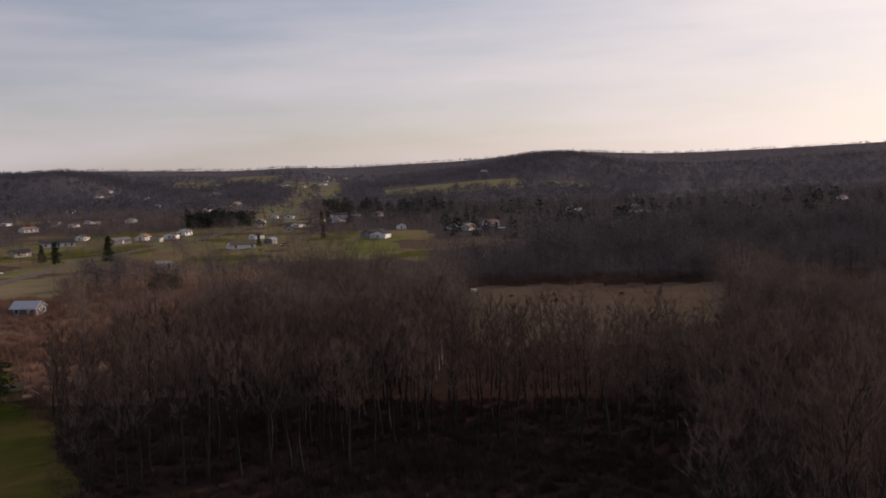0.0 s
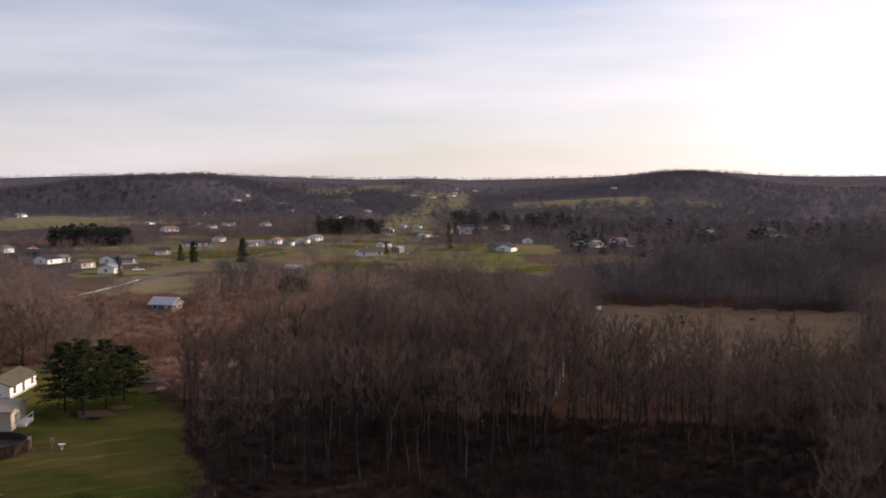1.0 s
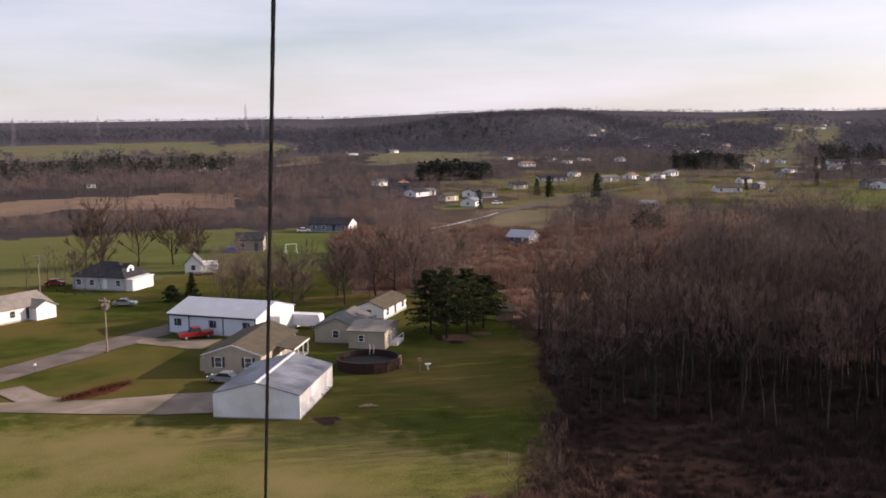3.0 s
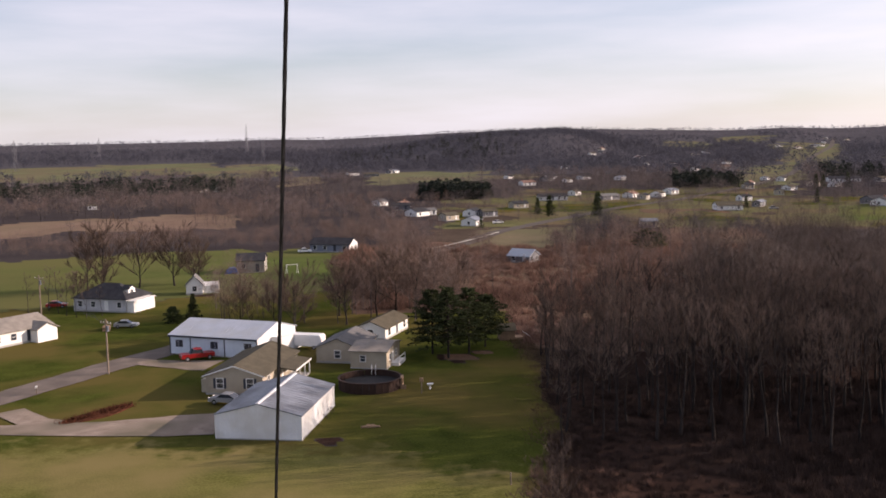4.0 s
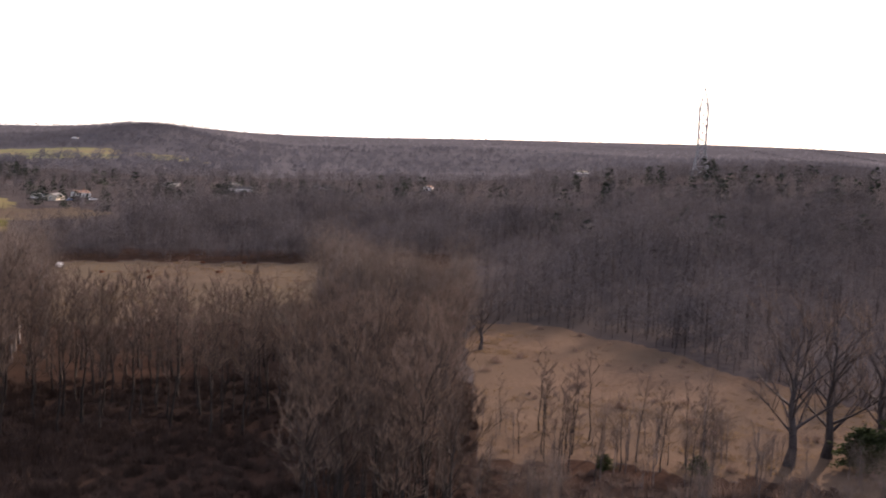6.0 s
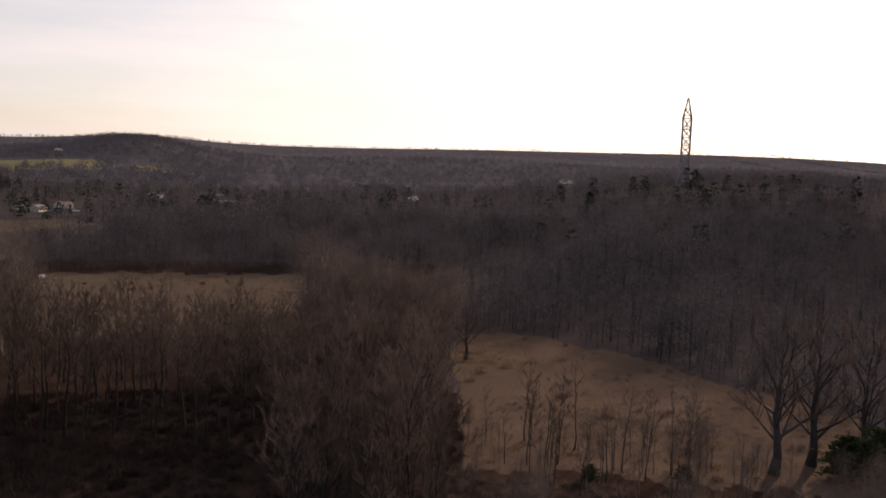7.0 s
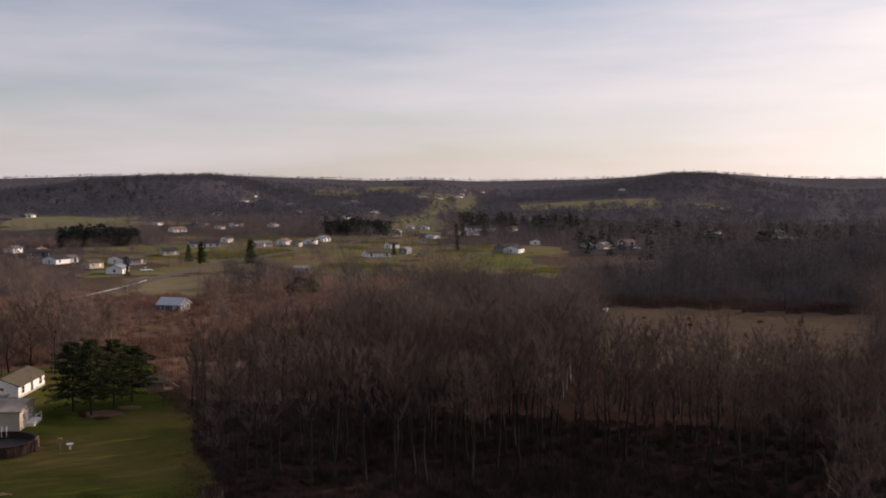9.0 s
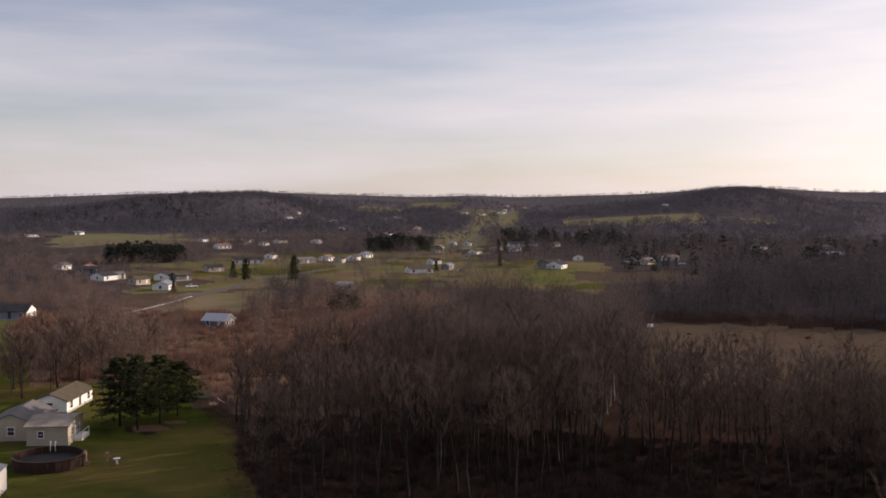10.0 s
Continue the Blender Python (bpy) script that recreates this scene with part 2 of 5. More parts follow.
M["far_needles"] = island_varied(material("far_needles", (0.017, 0.022, 0.018), (0.042, 0.049, 0.036), 0.02, 9, bump=0.0, spec=0.1), 0.4)
M["white_metal"] = material("white_metal", (0.70, 0.71, 0.72), (0.82, 0.82, 0.82), 0.5, 14, rough=0.45, bump=0.05, spec=0.5, stain=(0.64, 0.63, 0.60), stain_scale=0.3)
M["pale_metal"] = material("pale_metal", (0.36, 0.40, 0.45), (0.47, 0.50, 0.55), 0.5, 14, rough=0.45, bump=0.05, spec=0.3, stain=(0.40, 0.42, 0.44), stain_scale=0.3)
M["grey_metal"] = material("grey_metal", (0.17, 0.19, 0.22), (0.25, 0.27, 0.305), 0.5, 14, rough=0.5, bump=0.05, spec=0.2, stain=(0.12, 0.128, 0.145), stain_scale=0.3)
M["white_siding"] = material("white_siding", (0.72, 0.71, 0.68), (0.82, 0.81, 0.78), 0.6, 12, rough=0.6, bump=0.1)
M["pale_siding"] = material("pale_siding", (0.42, 0.415, 0.43), (0.52, 0.515, 0.53), 0.6, 12, rough=0.65, bump=0.1)
M["tan_shingle"] = material("tan_shingle", (0.20, 0.178, 0.152), (0.30, 0.27, 0.235), 0.8, 14, rough=0.9, bump=0.4, spec=0.1)
M["slate_siding"] = material("slate_siding", (0.15, 0.17, 0.22), (0.22, 0.24, 0.30), 0.6, 12, rough=0.65, bump=0.1)
M["blue_siding"] = material("blue_siding", (0.58, 0.64, 0.72), (0.68, 0.73, 0.80), 0.6, 12, rough=0.55, bump=0.1)
M["tan_siding"] = material("tan_siding", (0.36, 0.31, 0.235), (0.45, 0.39, 0.30), 0.6, 12, rough=0.65, bump=0.1)
M["grey_siding"] = material("grey_siding", (0.13, 0.13, 0.14), (0.20, 0.20, 0.21), 0.6, 12, rough=0.65, bump=0.1)
M["cream_siding"] = material("cream_siding", (0.66, 0.58, 0.40), (0.76, 0.68, 0.50), 0.6, 12, rough=0.65, bump=0.1)
M["brick"] = material("brick", (0.20, 0.10, 0.07), (0.33, 0.17, 0.11), 1.5, 12, rough=0.85, bump=0.3)
M["barn_wood"] = material("barn_wood", (0.20, 0.18, 0.16), (0.34, 0.31, 0.27), 0.8, 14, rough=0.85, bump=0.3)
M["log_wood"] = material("log_wood", (0.20, 0.13, 0.08), (0.34, 0.23, 0.14), 1.0, 14, rough=0.85, bump=0.4)
M["brown_shingle"] = material("brown_shingle", (0.07, 0.062, 0.045), (0.115, 0.1, 0.07), 0.8, 14, rough=0.9, bump=0.4, spec=0.1)
M["grey_shingle"] = material("grey_shingle", (0.11, 0.11, 0.11), (0.18, 0.175, 0.17), 0.8, 14, rough=0.9, bump=0.4, spec=0.1)
M["dark_shingle"] = material("dark_shingle", (0.03, 0.03, 0.034), (0.062, 0.062, 0.067), 0.8, 14, rough=0.9, bump=0.4, spec=0.05)
M["red_shingle"] = material("red_shingle", (0.17, 0.10, 0.075), (0.26, 0.16, 0.12), 0.8, 14, rough=0.9, bump=0.4)
M["trim"] = material("trim", (0.74, 0.73, 0.70), (0.82, 0.81, 0.78), 2, 8, rough=0.5, bump=0)
M["dark_trim"] = material("dark_trim", (0.03, 0.035, 0.05), (0.06, 0.065, 0.08), 2, 8, rough=0.6, bump=0)
M["concrete"] = material("concrete", (0.30, 0.29, 0.27), (0.42, 0.41, 0.38), 1, 10, rough=0.9, bump=0.2)
M["steel"] = material("steel", (0.16, 0.16, 0.17), (0.26, 0.26, 0.27), 1, 10, rough=0.5, metal=0.8, bump=0.1)
M["cable"] = material("cable", (0.03, 0.03, 0.032), (0.07, 0.07, 0.072), 8, 12, rough=0.6, metal=0.6, bump=0.3)
M["red_paint"] = material("red_paint", (0.24, 0.008, 0.008), (0.32, 0.013, 0.012), 1, 8, rough=0.3, bump=0, spec=0.5)
M["blue_paint"] = material("blue_paint", (0.04, 0.07, 0.16), (0.07, 0.11, 0.22), 1, 8, rough=0.35, bump=0, spec=0.5)
M["silver_paint"] = material("silver_paint", (0.30, 0.31, 0.33), (0.40, 0.41, 0.43), 1, 8, rough=0.3, bump=0, spec=0.5, metal=0.4)
M["white_paint"] = material("white_paint", (0.74, 0.74, 0.74), (0.82, 0.82, 0.82), 1, 8, rough=0.35, bump=0, spec=0.5)
M["rubber"] = material("rubber", (0.015, 0.015, 0.016), (0.03, 0.03, 0.03), 3, 8, rough=0.9, bump=0)
M["deck_wood"] = material("deck_wood", (0.022, 0.012, 0.009), (0.05, 0.027, 0.019), 1, 14, rough=0.85, bump=0.3)
M["mulch"] = material("mulch", (0.05, 0.02, 0.012), (0.12, 0.05, 0.03), 1.2, 10, bump=0.6, spec=0.0)
M["pole_wood"] = material("pole_wood", (0.17, 0.13, 0.10), (0.28, 0.22, 0.17), 2, 10, rough=0.9, bump=0.3)
M["tarp"] = material("tarp", (0.04, 0.10, 0.32), (0.08, 0.16, 0.42), 1, 8, rough=0.5, bump=0.1)


def sheer(m, share):
    """Thin blades let part of the light through."""
    nt = m.node_tree
    b = nt.nodes["Principled BSDF"]
    tl, mx = nt.nodes.new("ShaderNodeBsdfTranslucent"), nt.nodes.new("ShaderNodeMixShader")
    nt.links.new(b.inputs["Base Color"].links[0].from_socket, tl.inputs["Color"])
    mx.inputs["Fac"].default_value = share
    nt.links.new(b.outputs["BSDF"], mx.inputs[1])
    nt.links.new(tl.outputs["BSDF"], mx.inputs[2])
    nt.links.new(mx.outputs["Shader"], nt.nodes["Material Output"].inputs["Surface"])


sheer(M["grass_blade"], 0.5)
sheer(M["brush_twig"], 0.3)
sheer(M["needles"], 0.3)
for _name in ("twig", "woods_twig", "vale_twig", "hazy_far_twig", "grove_twig", "hazy_hill_twig", "back_twig", "dark_twig"):
    sheer(M[_name], 0.35 if _name in ("hazy_hill_twig", "hazy_far_twig") else 0.14)


def glass_material(name, tint, rough=0.06):
    m = material(name, tint, tuple(c * 1.4 for c in tint), 2, 6, rough=rough, bump=0, spec=0.8)
    return m


M["pane"] = glass_material("pane", (0.03, 0.035, 0.045))
M["water"] = glass_material("water", (0.04, 0.055, 0.06), 0.12)


# ---- mesh building ----
class Geo:
    """Vertices and faces of one mesh."""

    def __init__(self):
        self.v, self.f = [], []

    def face(self, *pts):
        n = len(self.v)
        self.v += [tuple(p) for p in pts]
        self.f.append(tuple(range(n, n + len(pts))))

    def box(self, x0, x1, y0, y1, z0, z1):
        n = len(self.v)
        self.v += [(x, y, z) for z in (z0, z1) for x, y in ((x0, y0), (x1, y0), (x1, y1), (x0, y1))]
        self.f += [tuple(n + i for i in q) for q in ((3, 2, 1, 0), (4, 5, 6, 7), (0, 1, 5, 4), (1, 2, 6, 5), (2, 3, 7, 6), (3, 0, 4, 7))]
        return self

    def prism(self, outline, axis, a, b):
        """Extrude a 2D outline (counter-clockwise) along an axis from a to b."""
        n, k = len(self.v), len(outline)
        for t in (a, b):
            for p, q in outline:
                self.v.append({"x": (t, p, q), "y": (p, t, q), "z": (p, q, t)}[axis])
        lo, hi = tuple(range(n, n + k)), tuple(range(n + k, n + 2 * k))
        self.f += [lo[::-1], hi]
        self.f += [(n + i, n + (i + 1) % k, n + k + (i + 1) % k, n + k + i) for i in range(k)]
        return self

    def tube(self, pts, radii, sides=6, cap=True):
        pts = [Vector(p) for p in pts]
        n = len(self.v)
        for i, p in enumerate(pts):
            d = (pts[min(i + 1, len(pts) - 1)] - pts[max(i - 1, 0)]).normalized()
            u = d.cross((0, 0, 1) if abs(d.z) < 0.9 else (1, 0, 0)).normalized()
            w = d.cross(u)
            for s in range(sides):
                a = 2 * math.pi * s / sides
                self.v.append(tuple(p + (u * math.cos(a) + w * math.sin(a)) * radii[i]))
        for i in range(len(pts) - 1):
            for s in range(sides):
                a, b = n + i * sides + s, n + i * sides + (s + 1) % sides
                self.f.append((a, a + sides, b + sides, b))
        if cap:
            self.f.append(tuple(range(n, n + sides)))
            self.f.append(tuple(range(n + len(pts) * sides - 1, n + (len(pts) - 1) * sides - 1, -1)))
        return self

    def mesh(self, name, material, smooth=False):
        me = bpy.data.meshes.new(name)
        me.from_pydata(self.v, [], self.f)
        if material:
            me.materials.append(material)
        bm = bmesh.new()
        bm.from_mesh(me)
        bmesh.ops.recalc_face_normals(bm, faces=bm.faces)
        bm.to_mesh(me)
        bm.free()
        if smooth:
            me.polygons.foreach_set("use_smooth", [True] * len(me.polygons))
        return me


def part(name, geo, mat, parent, label="", m=None, smooth=False):
    ob = new(name, geo.mesh(name, mat, smooth) if isinstance(geo, Geo) else geo)
    ob.parent = parent
    if m is not None:
        ob.matrix_basis = m
    return tagged(ob, label)


def thing(name, label, category, m, group="", kind=""):
    ob = new(name)
    ob.empty_display_size = 0.5
    ob.matrix_basis = m
    return tagged(ob, label, category, group, kind)


def array_mesh(name, verts, tris, mat):
    """A triangle mesh from numpy arrays."""
    me = bpy.data.meshes.new(name)
    n = len(tris)
    me.vertices.add(len(verts))
    me.vertices.foreach_set("co", np.asarray(verts, dtype=np.float32).ravel())
    me.loops.add(3 * n)
    me.loops.foreach_set("vertex_index", np.asarray(tris, dtype=np.int32).ravel())
    me.polygons.add(n)
    me.polygons.foreach_set("loop_start", np.arange(0, 3 * n, 3, dtype=np.int32))
    me.materials.append(mat)
    me.update(calc_edges=True)
    return me


# ---- ground ----
HILLS = [(3, 9, 2600, 4300, 16), (-7, 8, 1000, 2600, 23), (-15.5, 2.2, 2200, 2700, 12), (-30.5, 4.5, 1500, 2000, 38), (-27, 7, 900, 1500, 14),
         (-62, 18, 3400, 4500, 40), (-66, 15, 200, 650, 26), (-46, 9, 1100, 2600, 22), (-21.5, 4.5, 2800, 4400, 13), (-37.5, 5, 2800, 4400, 13)]   # azimuth, its spread, where it rises, where it ends, height


def smooth(a, b, v):
    v = min(1, max(0, (v - a) / (b - a)))
    return v * v * (3 - 2 * v)


def height(x, y):
    r, az = math.hypot(x, y), math.degrees(math.atan2(-x, y))
    z = smooth(1500, 4600, r) * 38
    for a, w, r1, r2, h in HILLS:
        z += h * math.exp(-((az - a) / w) ** 2) * smooth(r1, r2, r)
    # wooded ridge behind the village, falling away to the west and at its back
    z += 33 * smooth(11.5, 0.5, az) * smooth(-8, -2.5, az) * smooth(1330, 1760, r) * (1 - 0.75 * smooth(1900, 2900, r))
    return z + 9 * smooth(9.5, 13, az) * smooth(980, 1500, r)


def rough(x, y, s):
    return noise.noise(Vector((x / s, y / s, 3.7)))


def wood_edge(y):
    """Where the lawn gives way to the wood, going east."""
    return 5.0 - 2.5 * smooth(110, 90, y) - 3.5 * smooth(155, 180, y)


def in_sectors(az, r, sectors):
    return any(a < az < b and c < r < d for a, b, c, d in sectors)


PASTURE = [(9.5, 40, 240, 342), (-21, -18.2, 430, 540)]
FAR_FIELD = [(-28.5, -20.5, 1250, 1580), (-33, -29.6, 1320, 1520), (-12, -9, 1900, 2200), (0.8, 7.5, 830, 1120), (11.5, 17, 1050, 1350), (16, 22, 1150, 1500), (22, 34, 1080, 1420), (-14.5, -12, 2300, 2700)]
DRY = [(-27.5, -19, 440, 500), (-40, -25, 195, 298), (-6, 4, 335, 400)]
FIELDS = [(10.4, 12.2, 820, 1010), (-4.2, 1.7, 324, 390)] 
TAN = [(15, 40, 440, 520)]
VALLEY = [(-23, 3.2, 400, 600), (-16, -1, 600, 690), (-14.5, -9.5, 690, 800), (-2, 5, 900, 1010), (-16.5, -13.2, 760, 1150), (-18.2, -15, 1150, 2300)]


BARE = [(-7.5, 160, 3.2), (-3.5, 164, 2.2), (-20.6, 114.6, 1.5), (-26, 159, 2.0), (-39, 181, 2.0)]     # worn or littered spots on the lawn: place, radius


def zone(x, y):
    r, az = math.hypot(x, y), math.degrees(math.atan2(-x, y))
    j = rough(x, y, 12) * 3 + rough(x, y, 45) * 6
    lr = math.log(r + 1) * 14
    r2 = (r + j * r / 150) * (1 + 0.035 * rough(az * 6, lr * 5, 9))
    az2 = az + rough(y, x, 30) * 0.9 + 0.8 * rough(lr * 9, az * 3, 10)
    if any((x - a) ** 2 + (y - b) ** 2 < c * c for a, b, c in BARE):
        return "brush_ground" if y > 158 and x > -10 else "shaded_litter"
    if r < 205 and x < wood_edge(y) + j * 0.6 and az > -10:
        return "sunlit_lawn" if y + j * 0.9 + rough(x, y, 5) * 4 < 117 - 0.7 * max(0, x + 16) else "lawn"
    if in_sectors(az2, r2, [(-12.8, -8, 474, 500)]):
        return "brush_ground"
    if in_sectors(az2, r2, PASTURE):
        return "pasture"
    if in_sectors(az2, r2, FIELDS[1:]):
        return "stubble"
    if -73 < az2 < -48.5 and 115 < r2 < 206 + min(0, az2 + 53) * 3.3:
        return "meadow_grass"
    if in_sectors(az2, r2, DRY):
        return "dry_grass"
    if in_sectors(az2, r2, TAN):
        return "tan_field"
    if in_sectors(az2, r2, FAR_FIELD):
        return "far_field"
    if in_sectors(az2, r2, FIELDS):
        return "stubble"
    if r2 > 760 and in_sectors(az2, r2, VALLEY):
        return "far_field"
    if in_sectors(az2, r2, VALLEY):
        return "lawn" if rough(x, y, 50) + rough(x, y, 25) * 0.6 > 0.38 else "valley_grass" if rough(x, y, 40) > -0.3 else "dry_grass"
    if az > 8.5 and r < 240:
        return "lawn"
    if (-14 < az2 < 14 and 195 < r2 < 335) or (-10.8 < az2 < 0 and 168 < r2 < 335) or (-14.5 < az2 < -3.5 and 330 < r2 < 412):
        return "brush_ground"
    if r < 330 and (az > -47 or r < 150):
        return "shaded_litter"
    return "woods_floor" if r2 < 1000 else "hazy_woods"


def make_ground():
    azs = [a * 0.4 for a in range(-220, 101)] + list(range(46, 272, 6))      # degrees, all round
    rs = [0.02, 20, 40, 55] + [62 * 1.0142 ** i for i in range(310)]
    verts, faces, kinds = [], [], []
    for r in rs:
        for a in azs:
            x, y = polar(a, r)
            dz = (rough(x, y, 9) * 0.12 + rough(x, y, 40) * 0.35) * smooth(60, 140, r)
            verts.append((x, y, height(x, y) + dz * (0.15 if x < 0 and r < 240 else 1)))
            kinds.append(zone(x, y))
    n = len(azs)
    for i in range(len(rs) - 1):
        for k in range(n):
            k2 = (k + 1) % n
            faces.append((i * n + k, (i + 1) * n + k, (i + 1) * n + k2, i * n + k2))
    me = bpy.data.meshes.new("ground")
    me.from_pydata(verts, [], faces)
    me.materials.append(M["ground"])
    kinds = np.array(kinds)
    near_sunlit = np.array([max(0.001, smooth(-14, 14, 112 - 0.7 * max(0, x + 16) - y - rough(x, y, 12) * 5)) if k in ("lawn", "sunlit_lawn") and math.hypot(x, y) < 205 else 0
                          for (x, y, _), k in zip(verts, kinds)])
    for name in list(SOILS)[1:]:
        share = (kinds == name).astype(np.float32)
        if name == "lawn":
            share = np.maximum(share, near_sunlit > 0)
        if name == "sunlit_lawn":
            share = np.where(near_sunlit > 0, near_sunlit, share)
        me.attributes.new(name, "FLOAT", "POINT").data.foreach_set("value", share.astype(np.float32))
    me.polygons.foreach_set("use_smooth", [True] * len(faces))
    me.update()
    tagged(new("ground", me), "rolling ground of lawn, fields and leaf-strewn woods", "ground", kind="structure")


make_ground()


def ribbon(name, pts, widths, mat, lift, label, category):
    """A strip that follows the ground along a line, with its edges worn uneven."""
    g = Geo()
    pts = [Vector((x, y, 0)) for x, y in pts]
    fine = []
    for i in range(len(pts) - 1):
        k = max(2, int((pts[i + 1] - pts[i]).length / 2.5)) if pts[i].length < 300 else 6
        for s in range(k):
            fine.append((pts[i].lerp(pts[i + 1], s / k), widths[i] + (widths[i + 1] - widths[i]) * s / k))
    fine.append((pts[-1], widths[-1]))
    rows = []
    for i, (p, w) in enumerate(fine):
        d = (fine[min(i + 1, len(fine) - 1)][0] - fine[max(i - 1, 0)][0]).normalized()
        side = Vector((-d.y, d.x, 0))
        row = []
        for s in (-0.5, -0.2, 0.2, 0.5):
            q = p + side * (s * (w + rough(p.x * 3 + s * 50, p.y * 3, 4) * 0.12 * w + rough(p.x + s * 90, p.y, 1.7) * 0.35))
            row.append((q.x, q.y, height(q.x, q.y) + lift + (0.03 if abs(s) < 0.3 else 0)))
        rows.append(row)
    for a, b in zip(rows, rows[1:]):
        for k in range(3):
            g.face(a[k], b[k], b[k + 1], a[k + 1])
    ob = new(name, g.mesh(name, mat))
    return tagged(ob, label, category, kind="structure")


ribbon("road", [(-82, 108), (-71, 134), (-63, 154), (-56.5, 168), (-50, 182)], [6.6, 6.6, 6.6, 6.4, 5.8], M["old_asphalt"], 0.10,
       "worn grey country road past the houses", "road")
ribbon("highway", [(-34, 300), (-20, 318), (-11, 345), (-1, 381), (17, 420), (60, 506), (98, 561), (165, 688), (251, 890), (444, 1464), (640, 2000), (800, 2480)],
       [7, 7, 7, 6.5, 6, 6, 6, 6, 6.5, 8, 9, 10], M["asphalt"], 0.25, "grey highway running through the village up the hill", "road")
ribbon("driveway", [(-75, 118.5), (-62, 119.2), (-50, 119.8), (-42, 121), (-36, 122)], [4, 4.5, 6.5, 9, 10], M["gravel"], 0.09, "pale gravel driveway to the white shed", "driveway")
ribbon("driveway", [(-66, 128), (-60, 122.5), (-55, 120.5)], [4, 4, 5], M["gravel"], 0.105, "pale gravel driveway mouth beside the flower bed", "driveway")
ribbon("driveway", [(-60.5, 158.5), (-54, 156.5), (-46, 155)], [3.5, 5, 8], M["gravel"], 0.09, "pale gravel parking strip in front of the workshop", "driveway")


# ---- where the village stands ----
WEST = [(-13, 464, 20, 9, 7), (-6, 462, 5, 8, 6), (-12, 412, 12, 9.5, 7), (9, 515, -10, 9, 7), (29, 573, 5, 18, 8), (45, 620, 0, 7, 6), (60, 569, 5, 13, 7), (75, 588, 10, 9, 7), (80, 571, 40, 6, 6), (91, 590, 0, 9, 7), (103, 618, 10, 8, 7), (-51, 513, 5, 10, 7), (-39, 467, 0, 10, 8), (-23, 442, 15, 8, 6), (-66, 548, 10, 8, 6), (20, 762, 10, 12, 8), (38, 838, 5, 14, 8), (53, 804, 0, 7, 6), (57, 394, 8, 7, 5), (7, 892, 0, 8, 6), (43, 872, 5, 11, 7), (68, 854, 0, 9, 7), (-34, 475, 10, 6, 5), (-52, 530, 5, 8, 6)]
EAST = [(70, 853, 10, 12, 8), (106, 478, 5, 13, 9), (126, 500, 5, 10.5, 4.5), (129, 543, 0, 7, 6), (162, 597, 30, 8, 6), (179, 637, 30, 10, 7), (200, 778, 0, 6, 6), (171, 704, 20, 6, 6), (246, 740, -5, 24, 9), (210, 690, 5, 14, 7), (218, 672, 10, 8, 6), (183, 494, 5, 12, 9), (185, 508, 8, 14.5, 9), (220, 558, 10, 6, 6), (244, 516, 5, 11, 7), (271, 541, 0, 9, 7), (242, 532, 15, 8, 7), (271, 737, 10, 9, 7), (98, 834, 5, 9, 7), (161, 668, 0, 7, 6), (209, 767, 5, 9, 7)]
HILLTOP = [(133, 1478, 5, 11.4, 7.6), (150, 1529, 0, 8.5, 6.6), (190, 1426, 10, 13, 8), (291, 1530, 0, 11, 8), (322, 1594, 5, 12, 8), (197, 1030, 10, 8, 6), (255, 1240, 0, 8, 6), (235, 1085, 5, 9, 7), (205, 1213, 0, 8, 6), (535, 1980, 5, 18, 9), (547, 1900, 0, 15, 9), (601, 1986, 0, 13, 9), (631, 2030, 20, 13, 9), (770, 2445, 0, 14, 10), (396, 652, -10, 13, 8), (406, 580, -20, 17, 8), (16, 1209, 5, 10, 7), (72, 1136, 0, 9, 7), (157, 1584, 5, 10.3, 7.5), (206, 1490, 0, 14, 8), (172, 1206, 10, 10, 7), (204, 1216, 0, 9, 7), (330, 1650, 5, 12, 8), (258, 1252, 0, 9, 7), (195, 1024, 5, 9, 7), (263, 1195, 0, 10, 7), (234, 1068, 5, 9, 7), (692, 2212, 0, 14, 9), (803, 2400, 5, 14, 9), (612, 2012, 5, 14, 9)]
REST = [(814, 1645, 0, 26, 9), (490, 592, -30, 13, 7), (953, 690, -40, 27, 8), (434, 627, -25, 9, 7), (540, 530, -30, 9, 7), (-156, 1058, 5, 13, 8), (-131, 1020, 10, 16, 8), (-117, 1116, 0, 8, 7), (-223, 742, 20, 9, 7), (-208, 740, 10, 8, 7), (-228, 550, 0, 5, 4), (-122, 1112, 5, 9, 7)]
HOUSES = np.array([(x, y, L) for group in (WEST, EAST, HILLTOP, REST) for x, y, _, L, _ in group] + [(-54.5, 322, 17), (-69, 273, 8), (6.3, 288, 9)])


def in_yard(x, y):
    """Yards are kept clear of trees on the side of the open valley."""
    r = math.hypot(x, y)
    hr = np.hypot(HOUSES[:, 0], HOUSES[:, 1])
    across = np.abs(HOUSES[:, 0] * y - HOUSES[:, 1] * x) / hr
    return bool(np.any((across < HOUSES[:, 2] * 0.5 + 3) & (r < hr + 8) & (r > hr - 0.08 * hr)))


